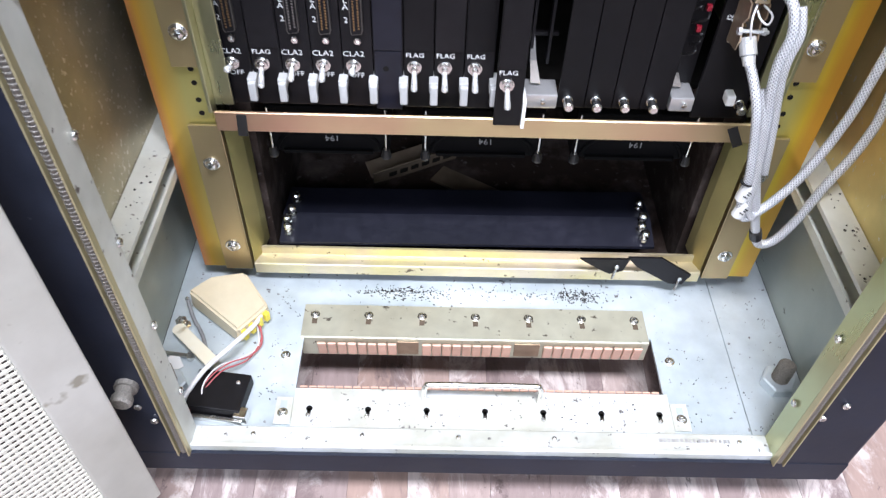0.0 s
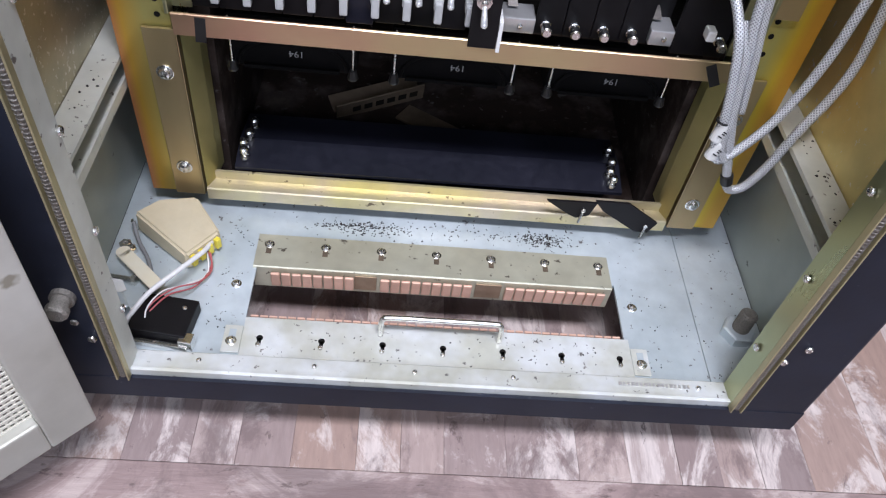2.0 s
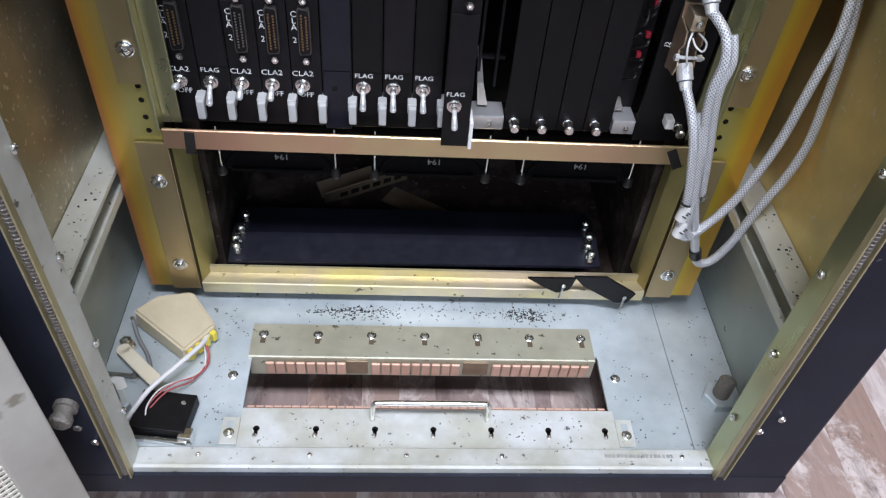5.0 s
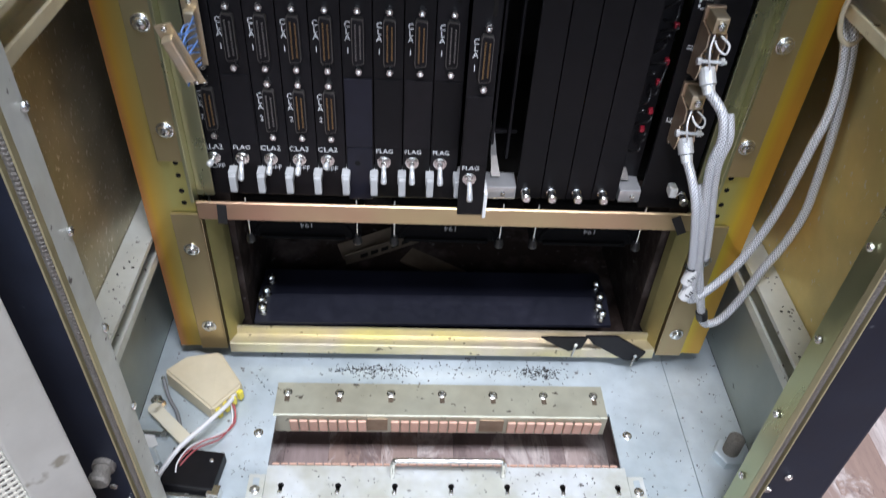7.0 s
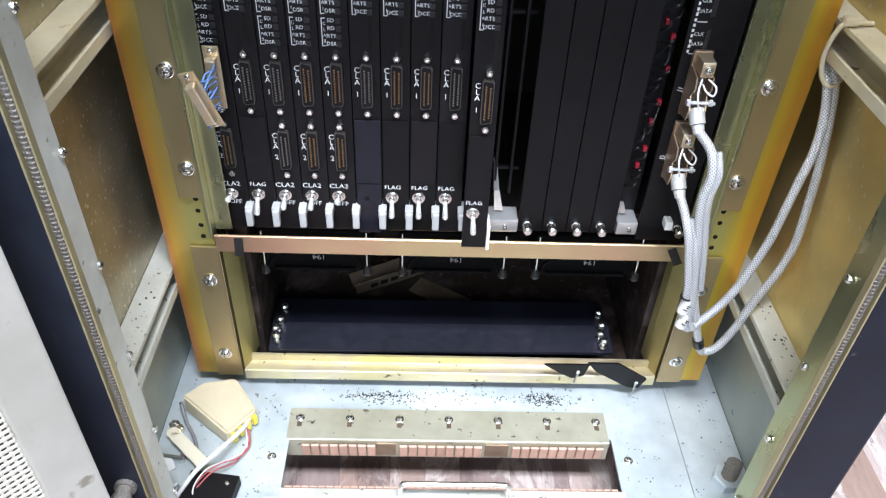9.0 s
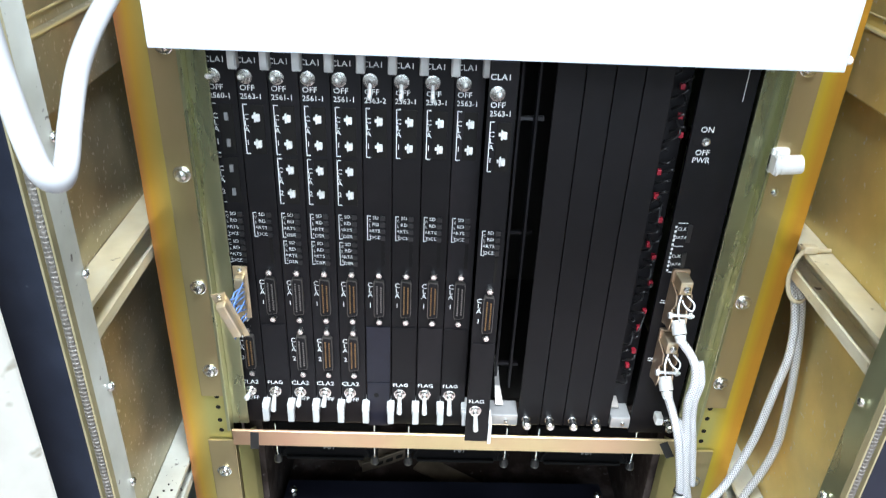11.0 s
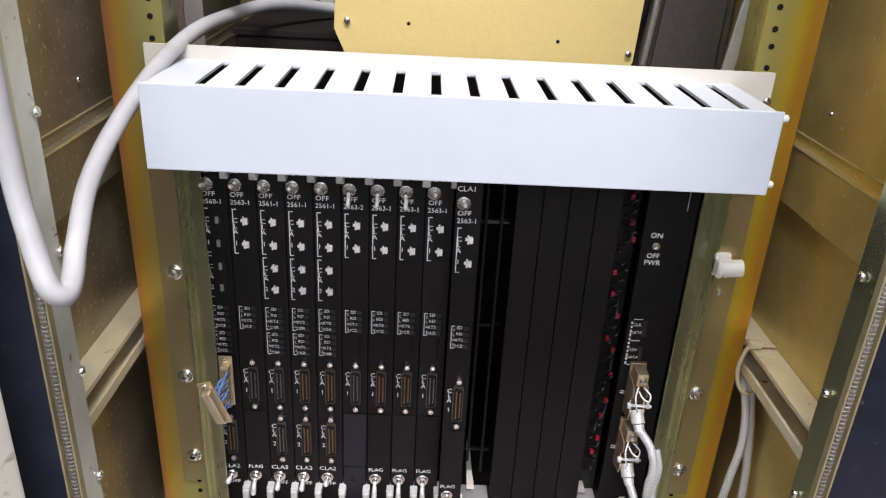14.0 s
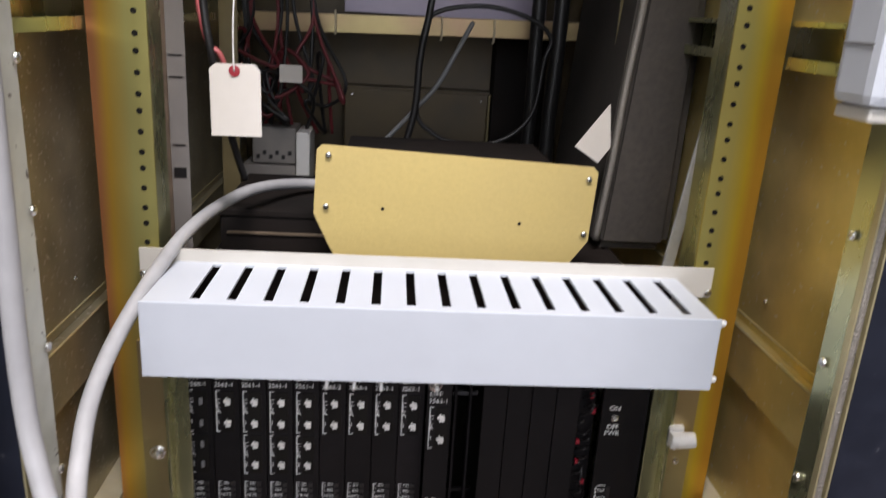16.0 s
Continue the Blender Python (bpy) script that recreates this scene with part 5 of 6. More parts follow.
def plug_hood(z, group):
    """An open-backed plug: flange, two bowed cheeks, a clamp with screws and bare screen pigtails."""
    h = thing("cable_plug", "bronzed open cable plug with screws and braided leads", "plug", group=group)
    bm = bm_new()
    box(bm, 0.1705, 0.1855, 0.0055, 0.0095, z - 0.028, z + 0.027, 0.0010)
    part("flange", bm, BROWN, h)
    for x in (0.1712, 0.1838):
        bm = bm_new()
        a = [bm.verts.new((x - 0.0006, y, zz)) for y, zz in ((0.0055, z + 0.016), (-0.012, z + 0.013), (-0.014, z + 0.004), (-0.008, z - 0.004), (-0.013, z - 0.014), (-0.010, z - 0.024), (0.0055, z - 0.026))]
        up = bmesh.ops.extrude_face_region(bm, geom=[bm.faces.new(a)])["geom"]
        bmesh.ops.translate(bm, vec=(0.0012, 0, 0), verts=[g for g in up if isinstance(g, bmesh.types.BMVert)])
        bmesh.ops.recalc_face_normals(bm, faces=bm.faces)
        part("cheek", bm, BROWN, h)
    bm = bm_new()
    box(bm, 0.1725, 0.1830, -0.0125, 0.0053, z + 0.0135, z + 0.0260, 0.0014)
    part("end_cap", bm, BRASS, h)
    screw(h, 0.1778, -0.0125, z + 0.0200, SCREW_S)
    bm = bm_new()
    box(bm, 0.1726, 0.1828, -0.0015, 0.0053, z - 0.024, z + 0.0125, 0.0008)
    ins = part("insulator", bm, SHELL, h)
    pin = bm_new()
    rod(pin, (0, 0.0002, 0), (0, -0.0030, 0), 0.0008, n=6)
    pme = mesh_of(pin, "solder_cup", PIN)
    for k in range(8):
        for x in (0.1752, 0.1802):
            part_of("solder_cup", pme, ins, Matrix.Translation((x, -0.0015, z + 0.009 - k * 0.0042)))
    bm = bm_new()
    rod(bm, (0.1690, -0.0100, z - 0.0085), (0.1905, -0.0105, z - 0.0090), 0.0014, n=8)
    part("clamp_screw", bm, CHROME, h)
    for x in (0.1698, 0.1872):
        bm = bm_new()
        rod(bm, (x - 0.0014, -0.0100, z - 0.0088), (x + 0.0014, -0.0100, z - 0.0088), 0.0030, n=6)
        part("clamp_nut", bm, CHROME, h)
    bm = bm_new()
    rod(bm, (0.1780, -0.0080, z - 0.0150), (0.1796, -0.0160, z - 0.0245), 0.0062, 0.0062, 16)
    rod(bm, (0.1797, -0.0165, z - 0.0250), (0.1806, -0.0205, z - 0.0300), 0.0050, 0.0044, 16)
    part("cable_clamp", bm, CHROME, h, "bright round cable clamp")
    for pts in (((0.1760, -0.010, z + 0.0120), (0.1725, -0.017, z + 0.006), (0.1735, -0.019, z - 0.003), (0.1775, -0.015, z - 0.0120)),
                ((0.1800, -0.011, z + 0.0120), (0.1850, -0.018, z + 0.0085), (0.1840, -0.019, z + 0.002), (0.1790, -0.016, z + 0.004), (0.1760, -0.013, z + 0.009))):
        bm = bm_new()
        tube(bm, pts, 0.0008, 7, 6)
        part("bare_lead", bm, WIREW, h, smooth=True)


def braided_cables():
    plug_hood(0.5145, "cable plugs")
    plug_hood(0.4525, "cable plugs")
    j1 = [(0.1805, -0.020, 0.486), (0.1885, -0.035, 0.477), (0.1915, -0.042, 0.460), (0.1895, -0.043, 0.440), (0.192, -0.043, 0.418), (0.198, -0.044, 0.388), (0.206, -0.045, 0.342), (0.219, -0.046, 0.298),
          (0.2285, -0.047, 0.270), (0.2355, -0.047, 0.2645), (0.245, -0.047, 0.271), (0.255, -0.046, 0.294), (0.265, -0.044, 0.330), (0.276, -0.041, 0.358), (0.284, -0.036, 0.387), (0.2855, -0.030, 0.418),
          (0.2855, -0.024, 0.451), (0.2845, -0.017, 0.482), (0.282, -0.009, 0.514), (0.279, -0.003, 0.531), (0.280, 0.010, 0.537)]
    j2 = [(0.1805, -0.020, 0.424), (0.1845, -0.034, 0.412), (0.1895, -0.042, 0.394), (0.1950, -0.045, 0.368), (0.200, -0.047, 0.340), (0.2035, -0.047, 0.308), (0.2105, -0.048, 0.2965), (0.222, -0.047, 0.306),
          (0.238, -0.045, 0.330), (0.250, -0.042, 0.358), (0.260, -0.038, 0.393), (0.265, -0.034, 0.421), (0.270, -0.029, 0.447), (0.2765, -0.022, 0.474), (0.278, -0.013, 0.502), (0.275, -0.006, 0.524), (0.277, 0.008, 0.534)]
    for k, run in enumerate((j1, j2)):
        c = cable_thing("braided_cable", "silvery braided screen cable drooping from the power panel", run, 0.0038, BRAID, 16, 12)
        tagged(c, group="braided cables")
        # the cable widens where a second strand lies along it below the plug
        side = [(x + 0.0045, y - 0.003, z + 0.002) for x, y, z in run[1:7]]
        c = cable_thing("braid_strand", "short silvery braid strand lying along a screen cable", side, 0.0027, BRAID, 16, 10)
        tagged(c, group="braid strands")
    sl = thing("cable_sleeve", "white plastic marker sleeve on a braided cable", "sleeve")
    for z, x, a in ((0.3245, 0.2020, 7), (0.3065, 0.2048, 10)):
        at = pose(x, -0.0472, z, 0, a, 0)
        bm = bm_new()
        lathe(bm, [(0.0048, -0.0088), (0.0052, -0.0080), (0.0052, 0.0080), (0.0048, 0.0088)], 16, at @ pose(0, 0, 0, 0, 180, 0))
        q = part("sleeve_half", bm, PLASTIC, sl, smooth=False)
        for dz, w in ((-0.002, 0.0022), (0.001, 0.0012), (0.003, 0.0018)):
            bm = bm_new()
            box(bm, -w, w, -0.0055, -0.0051, dz - 0.0005, dz + 0.0005, 0, at @ pose(0, 0, 0, 0, 24, 0))
            part("marker_bar", bm, WIREB, q)
    bm = bm_new()
    lathe(bm, [(0.0053, -0.0006), (0.0053, 0.0006)], 16, pose(0.2002, -0.0472, 0.334, 0, 7, 0))
    part("sleeve_rim", bm, WIREB, sl)
    bm = bm_new()
    tube(bm, [(0.2895, -0.010, 0.5735), (0.276, -0.011, 0.5745), (0.2665, -0.012, 0.5735), (0.2625, -0.011, 0.562), (0.2625, -0.009, 0.545), (0.268, -0.009, 0.5285), (0.277, -0.010, 0.523), (0.285, -0.006, 0.528)], 0.0019, 8, 6)
    box(bm, 0.2655, 0.2765, -0.0150, -0.0080, 0.5725, 0.5790, 0.0012)
    solid("cable_tie", bm, BEIGE, "buff cable tie round the side rail", "cable tie", smooth=True)
    bm = bm_new()
    lathe(bm, [(0.0050, -0.005), (0.0053, -0.004), (0.0053, 0.004), (0.0050, 0.005)], 14, pose(0.2262, -0.0468, 0.276, 0, -18, 0))
    solid("cable_clip", bm, WIREB, "small black band on the cable loop", "clip")


def loose_plugs():
    """Two unshelled plugs at the first card, joined by thin blue wires."""
    for k, m in enumerate((pose(-0.1985, 0.0055, 0.5075, 0, 0, 0), pose(-0.2015, -0.026, 0.505, 12, -15, 0))):
        p = thing("loose_plug", "tinned brass D plug with no hood" if k else "tinned brass D plug pushed onto a card", "plug", group="loose plugs")
        p.matrix_world = m
        bm = bm_new()
        box(bm, -0.0062, 0.0062, -0.0012, 0.0, -0.0265, 0.0265, 0.0005)
        part("flange", bm, BRASS, p)
        bm = bm_new()
        box(bm, -0.0042, 0.0042, -0.009, -0.0012, -0.0185, 0.0185, 0.0016)
        part("shell", bm, BRASS, p)
        for z in (0.0232, -0.0232):
            screw(p, 0, -0.0012, z, SCREW_T)
    bm = bm_new()
    rnd = random.Random(3)
    for i in range(9):
        z = 0.487 + i * 0.0045
        tube(bm, [(-0.1945, -0.004, z), (-0.197 + rnd.uniform(-0.002, 0.002), -0.018, z + rnd.uniform(-0.006, 0.006)), (-0.2005, -0.026, z - 0.006 + rnd.uniform(-0.004, 0.004))], 0.0007, 6, 4)
    solid("blue_wires", bm, BLUE, "thin blue wires joining the loose plugs", "wires", smooth=True)
    kn = thing("white_latch", "white plastic latch on the rack post", "latch")
    bm = bm_new()
    rod(bm, (0.2255, -0.0135, 0.6490), (0.2420, -0.0165, 0.6515), 0.0076, 0.0072, 20)
    rod(bm, (0.2222, -0.0128, 0.6486), (0.2254, -0.0134, 0.6489), 0.0086, 0.0086, 20)
    bmesh.ops.bevel(bm, geom=[e for e in bm.edges if len(e.link_faces) == 2 and e.calc_face_angle(0) > 0.8], offset=0.0009, segments=2, affect='EDGES')
    part("barrel", bm, PLASTIC, kn, smooth=False)
    bm = bm_new()
    box(bm, 0.2205, 0.2335, -0.0095, -0.0043, 0.6405, 0.6605, 0.0010)
    box(bm, 0.2205, 0.2225, -0.0180, -0.0043, 0.6425, 0.6560, 0.0006)
    box(bm, 0.2225, 0.2325, -0.0120, -0.0095, 0.6562, 0.6600, 0.0006)
    part("ear", bm, PLASTIC, kn)
    screw(kn, 0.2322, -0.0043, 0.6225, SCREW_S)


def clutter():
    a = thing("adapter_block", "beige plastic adapter block with yellow terminals lying on the base", "adapter")
    plan = [(-0.2735, -0.038), (-0.256, -0.019), (-0.224, -0.012), (-0.1965, -0.049), (-0.2195, -0.081)]
    bm = bm_new()
    lo = [bm.verts.new((x, y, 0.1515)) for x, y in plan]
    hi = [bm.verts.new((x * 0.985 - 0.0035, y * 0.96 - 0.002, 0.1765 - 0.006 * (y < -0.045))) for x, y in plan]
    bm.faces.new(hi)
    bm.faces.new(lo[::-1])
    for i in range(5):
        bm.faces.new((lo[i], lo[(i + 1) % 5], hi[(i + 1) % 5], hi[i]))
    bmesh.ops.recalc_face_normals(bm, faces=bm.faces)
    bmesh.ops.bevel(bm, geom=list(bm.edges), offset=0.0022, segments=3, affect='EDGES')
    part("body", bm, BEIGE, a)
    for i in range(4):
        t = (i + 0.7) / 4.4
        x, y = -0.2195 + 0.023 * t, -0.081 + 0.032 * t
        bm = bm_new()
        box(bm, -0.0025, 0.0025, -0.004, 0.001, 0.156, 0.1665, 0.0008, pose(x, y, 0, 0, 0, 54))
        q = part("terminal", bm, YELLOW, a, "yellow terminal")
        screw(q, x - 0.005, y + 0.004, 0.1685, SCREW_T, "up", i * 50)
    screw(a, -0.2745, -0.0405, 0.166, SCREW_T, "left")
    b = thing("black_module", "small black plastic module with a metal clip on the base", "module")
    m = pose(-0.2260, -0.1385, 0.1505, 0, 0, -7)
    bm = bm_new()
    box(bm, -0.0235, 0.0235, -0.018, 0.0195, 0, 0.0135, 0.0012, m)
    part("body", bm, BLACK, b)
    screw(b, -0.2100, -0.1310, 0.164, SCREW_T, "up")
    bm = bm_new()
    box(bm, -0.022, 0.026, -0.0235, -0.0195, 0.0, 0.006, 0.0008, m)
    box(bm, 0.019, 0.030, -0.022, -0.012, 0.0, 0.012, 0.0008, m)
    part("clip", bm, STEEL, b)
    bm = bm_new()
    mm = pose(-0.2560, -0.0910, 0.1600, 2, -3, -44)
    box(bm, -0.028, 0.028, -0.0062, 0.0062, 0, 0.0022, 0.001, mm)
    rod(bm, mm @ Vector((-0.028, 0, 0)), mm @ Vector((-0.028, 0, 0.0022)), 0.0062, n=18)
    solid("cream_spatula", bm, IVORY, "cream plastic strip with a rounded end", "strip")
    bt = thing("loose_bolt", "steel bolt with a nut lying on the base", "bolt")
    bm = bm_new()
    rod(bm, (-0.286, -0.094, 0.1545), (-0.262, -0.097, 0.1545), 0.0022)
    part("shank", bm, STEEL, bt)
    bm = bm_new()
    rod(bm, (-0.263, -0.097, 0.1545), (-0.259, -0.0975, 0.1545), 0.0048, n=6)
    part("head", bm, STEEL, bt)
    for x, y in ((-0.279, -0.058), (-0.274, -0.063), (-0.277, -0.069)):
        n = thing("loose_nut", "dark steel nut by the side wall", "nut", group="loose nuts")
        bm = bm_new()
        lathe(bm, [(0.0058, 0), (0.0058, 0.005), (0.003, 0.0055), (0.0028, 0.003)], 6, Matrix.Translation((x, y, 0.1505)))
        part("hex", bm, STEEL, n)
    bm = bm_new()
    tube(bm, [(-0.2035, -0.056, 0.163), (-0.207, -0.072, 0.168), (-0.221, -0.098, 0.173), (-0.240, -0.124, 0.172), (-0.2555, -0.146, 0.160)], 0.0022, 10, 8)
    solid("white_wire", bm, WIREW, "thick white wire from the adapter", "wire", smooth=True)
    for k, (pts, mt, nm) in enumerate((
            ([(-0.205, -0.060, 0.161), (-0.200, -0.080, 0.154), (-0.207, -0.098, 0.158), (-0.222, -0.112, 0.166), (-0.236, -0.128, 0.166), (-0.248, -0.152, 0.158), (-0.253, -0.158, 0.156)], WIRER, "red_wire"),
            ([(-0.207, -0.062, 0.161), (-0.203, -0.084, 0.153), (-0.216, -0.103, 0.160), (-0.231, -0.117, 0.167), (-0.2395, -0.136, 0.166), (-0.2365, -0.152, 0.158)], WIREW, "thin_white_wire"),
            ([(-0.206, -0.064, 0.161), (-0.2015, -0.075, 0.153), (-0.209, -0.101, 0.156), (-0.227, -0.121, 0.166), (-0.244, -0.146, 0.160), (-0.251, -0.160, 0.155)], WIRER, "red_wire"),
            ([(-0.275, -0.040, 0.165), (-0.268, -0.055, 0.156), (-0.255, -0.075, 0.153), (-0.243, -0.108, 0.153)], WIREG, "grey_wire"))):
        bm = bm_new()
        tube(bm, pts, 0.0007 if k < 3 else 0.0019, 8, 7)
        solid(nm, bm, mt, nm.replace("_", " ") + " trailing over the base plate", "wire", smooth=True)
    bm = bm_new()
    box(bm, -0.010, 0.010, -0.008, 0.008, 0, 0.001, 0.0003, pose(-0.278, -0.105, 0.1515, 8, -10, 30))
    solid("clear_scrap", bm, PLASTIC, "crumpled pale plastic scrap", "scrap")

    rnd = random.Random(21)
    bm = bm_new()
    flakes = []
    for cx, cy, wx, wy, count in ((-0.082, -0.013, 0.022, 0.0030, 190), (-0.060, -0.016, 0.035, 0.0065, 70), (0.100, -0.015, 0.012, 0.0050, 190), (0.075, -0.012, 0.030, 0.0065, 70), (-0.020, -0.012, 0.05, 0.006, 50)):
        flakes += [(rnd.gauss(cx, wx), rnd.gauss(cy, wy), rnd.uniform(0.0003, 0.0014)) for k in range(count)]
    for k in range(34):
        cx, cy = (rnd.uniform(0.17, 0.28), rnd.uniform(-0.16, -0.01)) if k % 2 else (rnd.uniform(-0.21, -0.17), rnd.uniform(-0.15, -0.02))
        flakes += [(rnd.gauss(cx, 0.003), rnd.gauss(cy, 0.003), rnd.uniform(0.0003, 0.0010)) for q in range(rnd.randint(1, 5))]
    for x, y, r in flakes:
        if -0.168 < x < 0.165 and -0.13 < y < -0.031 or y > 0.002 or abs(x) > 0.286:
            continue
        z = 0.1509 if x > 0.232 else 0.1504
        q = pose(x, y, z, rnd.uniform(-12, 12), rnd.uniform(-12, 12), rnd.uniform(0, 180)) @ Matrix.Diagonal((1, rnd.uniform(0.3, 0.8), 1, 1))
        lathe(bm, [(r, -0.0003), (r * 0.75, 0.0002)], 5, q)
    for k in range(70):
        x, y, r = rnd.uniform(-0.16, 0.16), rnd.uniform(-0.165, -0.131), rnd.uniform(0.0003, 0.0011)
        x = rnd.choice((-0.11, -0.05, 0.055, 0.12)) + rnd.gauss(0, 0.012) if k % 2 else x
        lathe(bm, [(r, -0.0002), (r * 0.7, 0.0002)], 5, pose(x, y, 0.1526, 0, 0, rnd.uniform(0, 180)) @ Matrix.Diagonal((1, rnd.uniform(0.4, 0.9), 1, 1)))
    solid("crumbs", bm, GRIT, "dark flakes and soot scattered on the base plate", "dirt", kind="stuff")
    bm = bm_new()
    for k in range(60):
        y = rnd.uniform(-0.155, -0.01)
        sd = rnd.choice((-1, -1, 1))
        r = rnd.uniform(0.0004, 0.0016)
        lathe(bm, [(r, -0.0003), (r * 0.7, 0.0003)], 5, pose(sd * rnd.uniform(0.272, 0.289), y, 0.3103, 0, 0, rnd.uniform(0, 180)) @ Matrix.Diagonal((1, rnd.uniform(0.4, 0.9), 1, 1)))
    solid("rail_grit", bm, GRIT, "dark grit lying on the lower side rails", "dirt", kind="stuff")


# ---- above the cards ----
def upper_bay():
    u = thing("mustard_unit", "mustard enamelled cover plate on a dark supply unit", "power unit")
    o = [(-0.105, 0.8755), (-0.110, 0.8705), (-0.1125, 0.807), (-0.097, 0.7735), (-0.090, 0.762), (0.140, 0.757), (0.148, 0.767), (0.1635, 0.789), (0.1665, 0.860), (0.1615, 0.8655)]
    bm = bm_new()
    slab(bm, o, 0.130, 0.1325)
    part("cover_plate", bm, MUSTARD, u)
    for x, z in ((-0.1005, 0.815), (-0.0985, 0.866), (0.158, 0.797), (0.1575, 0.8535)):
        screw(u, x, 0.130, z, SCREW_S, turn=x * 800)
    for x, z in ((-0.045, 0.8145), (0.092, 0.805)):
        bm = bm_new()
        lathe(bm, [(0.0017, 0), (0.0017, 0.0003)], 10, Matrix.Translation((x, 0.1299, z)) @ FRONT)
        part("plate_hole", bm, DARK, u)
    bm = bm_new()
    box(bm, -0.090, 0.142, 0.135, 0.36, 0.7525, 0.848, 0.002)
    part("chassis", bm, DKBROWN, u)
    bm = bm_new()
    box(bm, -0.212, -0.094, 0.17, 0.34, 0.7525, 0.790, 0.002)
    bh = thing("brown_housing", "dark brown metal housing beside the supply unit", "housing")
    part("body", bm, DKBROWN, bh)
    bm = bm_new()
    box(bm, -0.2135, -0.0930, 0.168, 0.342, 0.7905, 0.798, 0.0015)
    part("lid", bm, DKBROWN, bh)
    bm = bm_new()
    box(bm, -0.205, -0.100, 0.1675, 0.1698, 0.7715, 0.7745, 0.0006)
    part("front_rib", bm, DULLB, bh)
    t = thing("paper_tag", "blank off-white paper tag with a red eyelet on a string", "tag")
    bm = bm_new()
    slab(bm, [(-0.1895, 0.8930), (-0.1480, 0.8935), (-0.1485, 0.9475), (-0.153, 0.9530), (-0.185, 0.9525), (-0.1900, 0.9480)], 0.0500, 0.0506)
    part("card", bm, PAPER, t)
    bm = bm_new()
    lathe(bm, [(0.0046, 0), (0.0046, 0.0008), (0.0018, 0.0010)], 16, Matrix.Translation((-0.1695, 0.0499, 0.9470)) @ FRONT)
    part("eyelet", bm, REDP, t, "red fibre eyelet")
    bm = bm_new()
    tube(bm, [(-0.1695, 0.0488, 0.9470), (-0.1697, 0.049, 0.98), (-0.1680, 0.06, 1.10), (-0.168, 0.08, 1.618)], 0.0007, 6, 6)
    part("string", bm, WIREW, t, smooth=True)
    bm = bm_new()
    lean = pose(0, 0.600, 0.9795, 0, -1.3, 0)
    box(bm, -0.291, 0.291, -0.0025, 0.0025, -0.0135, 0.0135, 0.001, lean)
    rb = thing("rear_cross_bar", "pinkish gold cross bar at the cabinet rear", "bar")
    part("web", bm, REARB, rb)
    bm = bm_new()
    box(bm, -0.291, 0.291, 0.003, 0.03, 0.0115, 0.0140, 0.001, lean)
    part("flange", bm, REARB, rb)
    for x in (-0.13, 0.03, 0.11):
        bm = bm_new()
        tube(bm, [(x, 0.5965, 0.996), (x + 0.001, 0.5960, 0.98), (x + 0.001, 0.5965, 0.964), (x, 0.601, 0.961)], 0.0016, 7, 5)
        part("cable_tie", bm, BEIGE, rb)
    # added panel that fills the bright lilac area above the rear bar
    bm = bm_new()
    box(bm, -0.12, 0.20, 0.66, 0.664, 0.994, 1.12, 0.001)
    solid("pale_plate", bm, LAV, "added lavender grey panel above the rear cross bar", "plate")
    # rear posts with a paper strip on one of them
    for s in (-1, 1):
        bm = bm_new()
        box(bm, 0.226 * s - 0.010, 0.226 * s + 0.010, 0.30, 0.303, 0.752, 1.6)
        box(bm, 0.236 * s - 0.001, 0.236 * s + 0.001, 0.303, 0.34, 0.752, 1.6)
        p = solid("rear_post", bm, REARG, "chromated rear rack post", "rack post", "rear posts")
    bm = bm_new()
    box(bm, -0.2495, -0.2325, 0.140, 0.1415, 0.752, 1.1)
    p = solid("paper_strip", bm, PAPERD, "pale paper strip with printed boxes", "label strip")
    for z, h in ((0.835, 0.010), (0.866, 0.0015), (0.93, 0.0015), (0.95, 0.0015)):
        bm = bm_new()
        box(bm, -0.2475, -0.2355, 0.1393, 0.1398, z, z + h)
        part("printed_bar", bm, WIREB, p)
    bm = bm_new()
    box(bm, -0.2640, -0.2500, 0.10, 0.145, 0.752, 1.6)
    solid("brown_upright", bm, BROWN, "dark brown upright beside the rack post", "upright")
    bm = bm_new()
    box(bm, -0.0060, 0.0060, -0.002, 0.002, -0.130, 0.130, 0.001, pose(0.2735, 0.150, 0.884, 0, 7.0, 0))
    solid("stay_bar", bm, ZINCL, "bright flat steel stay bar leaning at the side", "bar")
    # felt covered duct
    bm = bm_new()
    lo, hi = [], []
    for x, y in ((0.194, 0.22), (0.286, 0.22), (0.288, 0.60), (0.222, 0.60)):
        lo.append(bm.verts.new((x, y, 0.7525)))
        hi.append(bm.verts.new((min(x + 0.026, 0.2895), y, 1.12)))
    bm.faces.new(hi)
    bm.faces.new(lo[::-1])
    for i in range(4):
        bm.faces.new((lo[i], lo[(i + 1) % 4], hi[(i + 1) % 4], hi[i]))
    bmesh.ops.recalc_face_normals(bm, faces=bm.faces)
    bmesh.ops.bevel(bm, geom=list(bm.edges), offset=0.012, segments=3, affect='EDGES')
    fd = thing("felt_duct", "grey-brown felt covered air duct", "duct")
    part("felt", bm, FOAM, fd)
    bm = bm_new()
    tube(bm, [(0.1975, 0.2195, 0.765), (0.2045, 0.2185, 0.85), (0.2095, 0.2195, 0.93), (0.2160, 0.2180, 1.01), (0.2215, 0.2190, 1.09)], 0.0040, 8, 6)
    part("seam_welt", bm, GASKET, fd, "frayed grey seam", True)
    bm = bm_new()
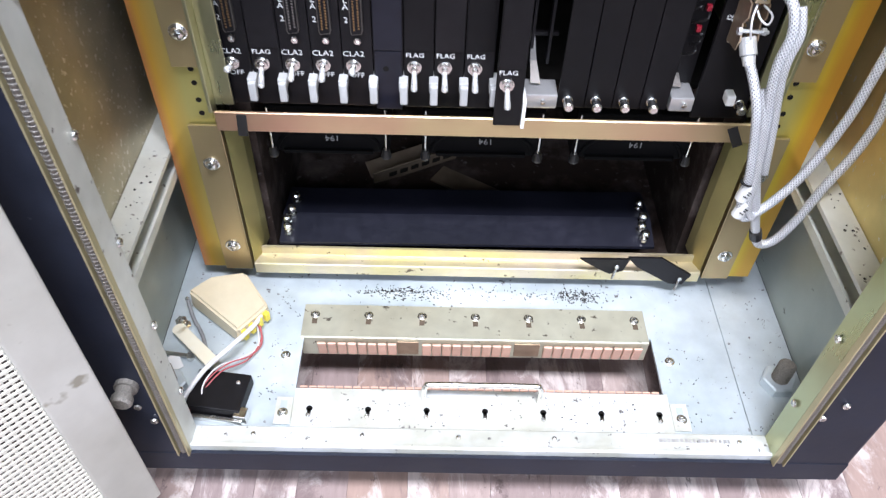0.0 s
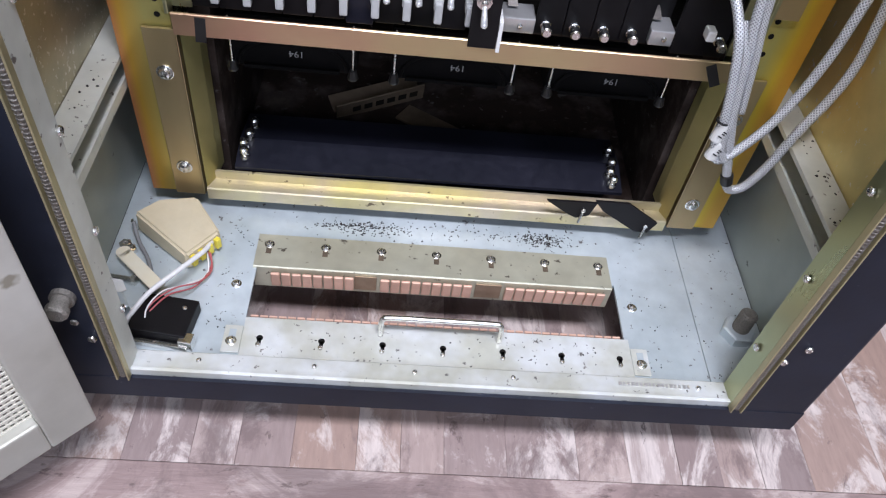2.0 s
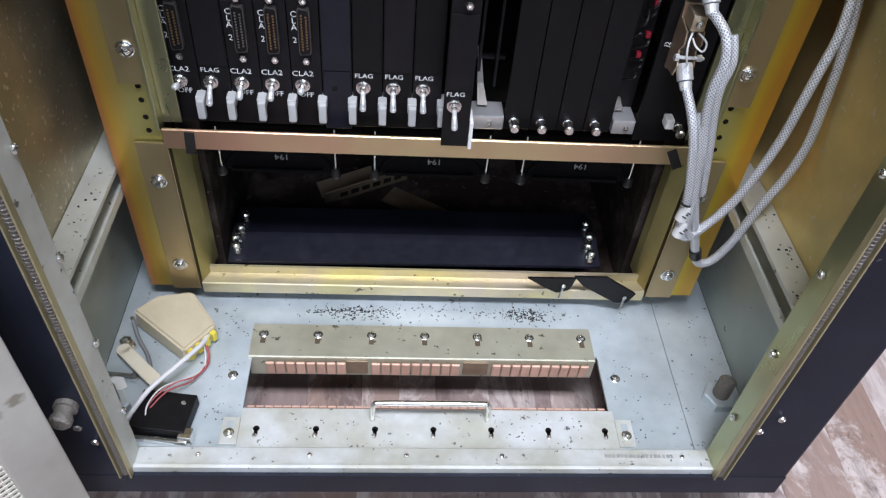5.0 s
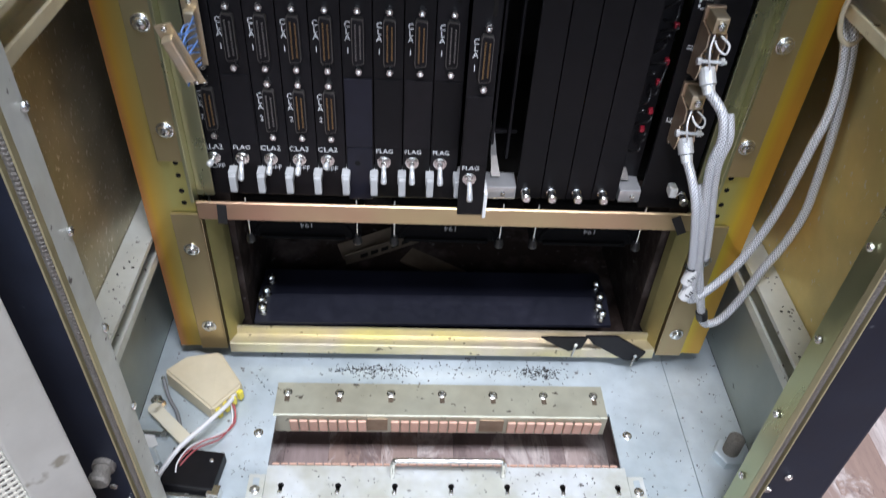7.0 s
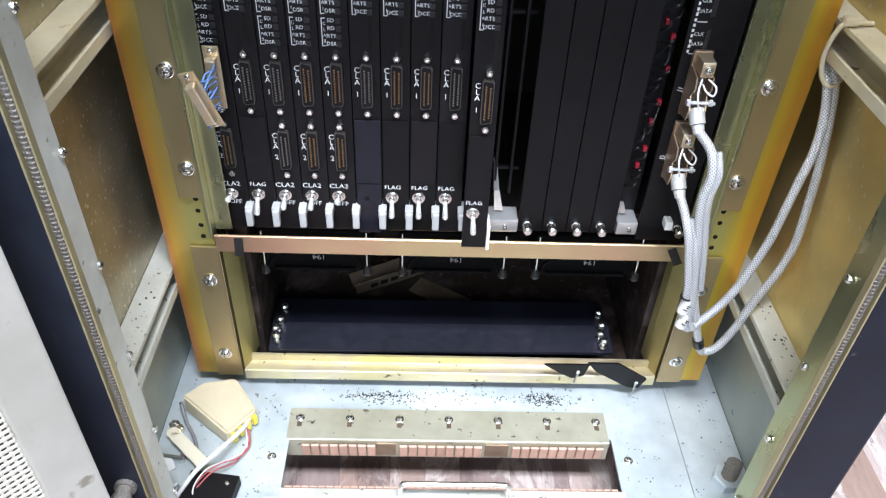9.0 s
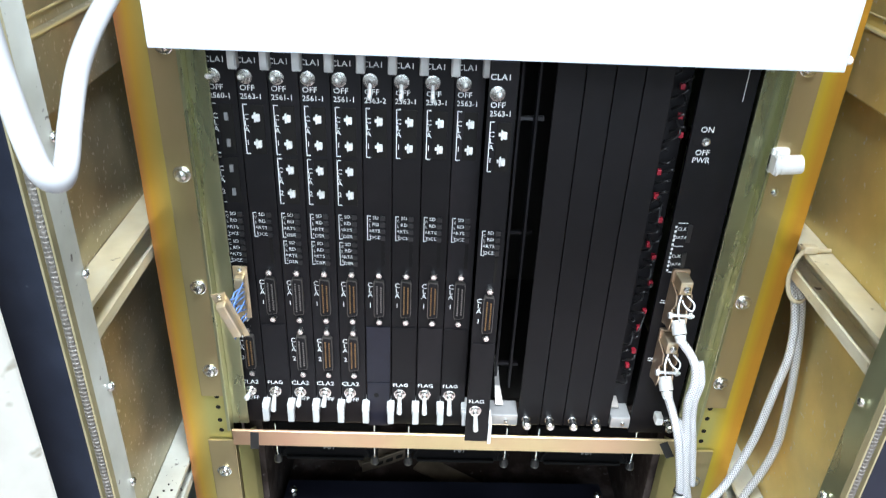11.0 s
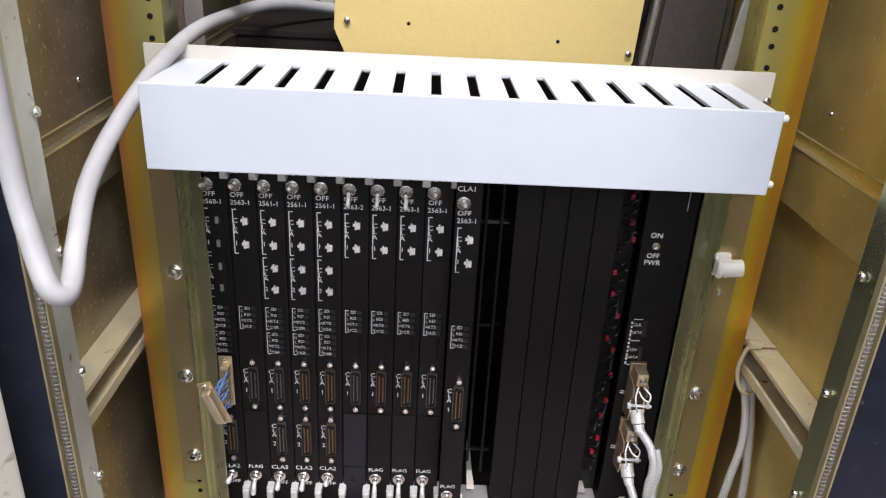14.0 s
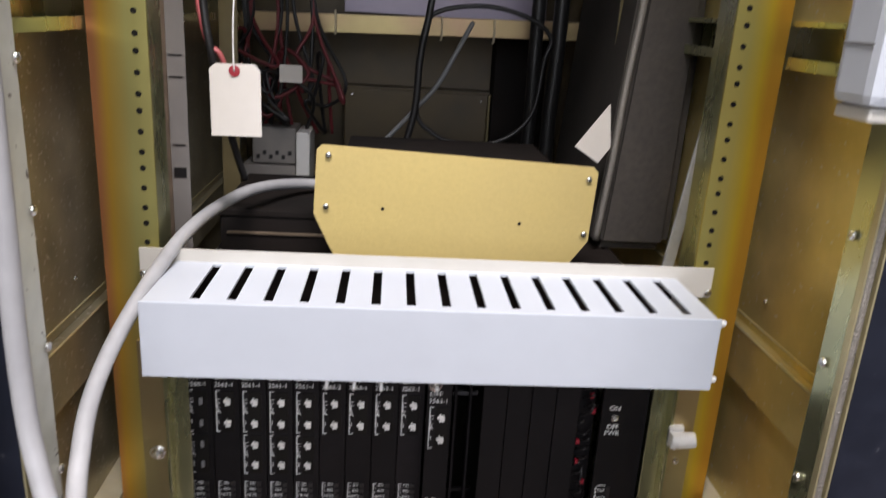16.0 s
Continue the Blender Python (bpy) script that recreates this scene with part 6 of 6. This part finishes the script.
    slab(bm, [(0.157, 0.874), (0.190, 0.921), (0.196, 0.875), (0.184, 0.857)], 0.2, 0.2008)
    solid("paper_corner", bm, PAPER, "corner of a white paper behind the unit", "paper")
    # terminal block and bundles of wire at the back
    tb = thing("terminal_box", "small white terminal box at the rear", "terminal box")
    bm = bm_new()
    box(bm, -0.238, -0.176, 0.50, 0.56, 0.779, 0.831, 0.003)
    box(bm, -0.252, -0.176, 0.495, 0.56, 0.7525, 0.777, 0.002)
    part("body", bm, PAPERD, tb)
    bm = bm_new()
    box(bm, -0.1745, -0.155, 0.490, 0.56, 0.7525, 0.827, 0.002)
    part("white_strip", bm, PLASTIC, tb)
    bm = bm_new()
    for i in range(6):
        box(bm, -0.232 + 0.009 * i, -0.227 + 0.009 * i, 0.498, 0.4996, 0.786 + 0.006 * (i % 2), 0.792 + 0.006 * (i % 2))
    part("label_bars", bm, WIREB, tb)
    rnd = random.Random(12)
    for k in range(16):
        mt = WIRED if k % 3 == 0 else WIREB
        x, z = rnd.uniform(-0.24, -0.14), rnd.uniform(0.86, 0.93)
        pts = [(x - 0.03, 0.56, 1.15), (x - 0.01, 0.52, 0.99)]
        for j in range(3):
            a = rnd.uniform(0, 6.28)
            pts.append((x + 0.035 * math.cos(a), 0.50 + rnd.uniform(-0.02, 0.02), z + 0.032 * math.sin(a)))
        pts.append((x + rnd.uniform(-0.02, 0.02), 0.54, 0.82))
        c = cable_thing("hook_up_wire", ("dark red" if mt is WIRED else "black") + " insulated wire bundled at the rear", pts, 0.0026, mt, 7, 7)
        tagged(c, group="hook-up wires")
    bm = bm_new()
    box(bm, -0.190, -0.160, 0.440, 0.444, 0.901, 0.924, 0.001)
    solid("white_label", bm, PAPER, "small white label tied to the wires", "label")
    for pts, r, mt in (([(0.03, 0.47, 1.2), (0.008, 0.46, 1.018), (-0.004, 0.46, 0.944), (-0.008, 0.46, 0.875), (-0.021, 0.46, 0.818), (-0.035, 0.46, 0.78)], 0.0050, WIREB),
                       ([(-0.006, 0.47, 0.90), (-0.003, 0.47, 0.859), (0.020, 0.47, 0.838), (0.047, 0.47, 0.828), (0.111, 0.47, 0.831), (0.156, 0.47, 0.871), (0.167, 0.47, 0.945), (0.174, 0.47, 0.976), (0.144, 0.47, 1.0), (0.081, 0.47, 1.013), (0.013, 0.47, 1.0), (-0.004, 0.47, 0.96)], 0.0032, WIREB),
                       ([(0.167, 0.54, 1.2), (0.166, 0.54, 0.981), (0.167, 0.54, 0.88), (0.166, 0.54, 0.78)], 0.010, WIREB),
                       ([(0.200, 0.54, 1.2), (0.199, 0.54, 0.96), (0.196, 0.54, 0.87), (0.197, 0.54, 0.78)], 0.011, WIREB),
                       ([(0.07, 0.52, 0.99), (0.049, 0.50, 0.952), (0.024, 0.50, 0.904), (-0.003, 0.50, 0.871), (-0.050, 0.50, 0.819)], 0.0034, WIREG),
                       ([(-0.21, 0.10, 1.2), (-0.206, 0.10, 1.02), (-0.198, 0.10, 0.95), (-0.190, 0.13, 0.88), (-0.186, 0.17, 0.83)], 0.0035, WIREB),
                       ([(-0.225, 0.09, 1.2), (-0.208, 0.10, 0.991), (-0.191, 0.10, 0.955), (-0.186, 0.11, 0.93)], 0.0024, WIRER)):
        cable_thing("hanging_cable", ("red" if mt is WIRER else "grey" if mt is WIREG else "black") + " cable hanging inside the cabinet rear", pts, r, mt, 10, 8)
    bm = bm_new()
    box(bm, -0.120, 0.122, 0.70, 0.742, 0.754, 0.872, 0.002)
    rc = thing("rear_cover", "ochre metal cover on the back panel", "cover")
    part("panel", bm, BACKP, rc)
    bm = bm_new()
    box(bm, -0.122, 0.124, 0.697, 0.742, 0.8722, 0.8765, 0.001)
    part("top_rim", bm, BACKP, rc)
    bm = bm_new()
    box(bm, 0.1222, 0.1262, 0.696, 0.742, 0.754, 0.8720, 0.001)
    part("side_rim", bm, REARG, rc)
    for x in (-0.108, 0.110):
        screw(rc, x, 0.70, 0.862, SCREW_T)
    bm = bm_new()
    box(bm, 0.128, 0.215, 0.69, 0.742, 0.75, 0.965, 0.002)
    solid("rear_dark_box", bm, DKBROWN, "dark metal box on the back panel", "box")
    # white box on the front column
    w = thing("white_catch", "white plastic catch on the front column", "catch")
    bm = bm_new()
    box(bm, 0.1940, 0.246, -0.232, -0.1965, 0.970, 1.09, 0.006)
    part("housing", bm, WHITE, w)
    bm = bm_new()
    box(bm, 0.1975, 0.2425, -0.2285, -0.1975, 0.9625, 0.9698, 0.002)
    part("foot", bm, CREAM, w)
    bm = bm_new()
    box(bm, 0.1932, 0.1939, -0.2270, -0.2010, 1.000, 1.0012, 0.0001)
    part("seam", bm, WIREG, w)


room()
floor()
cabinet()
cable_entry()
perforated_door()
rack_posts()
lower_frame()
card_cage()
cards()
deflector()
grey_cable()
braided_cables()
loose_plugs()
clutter()
upper_bay()
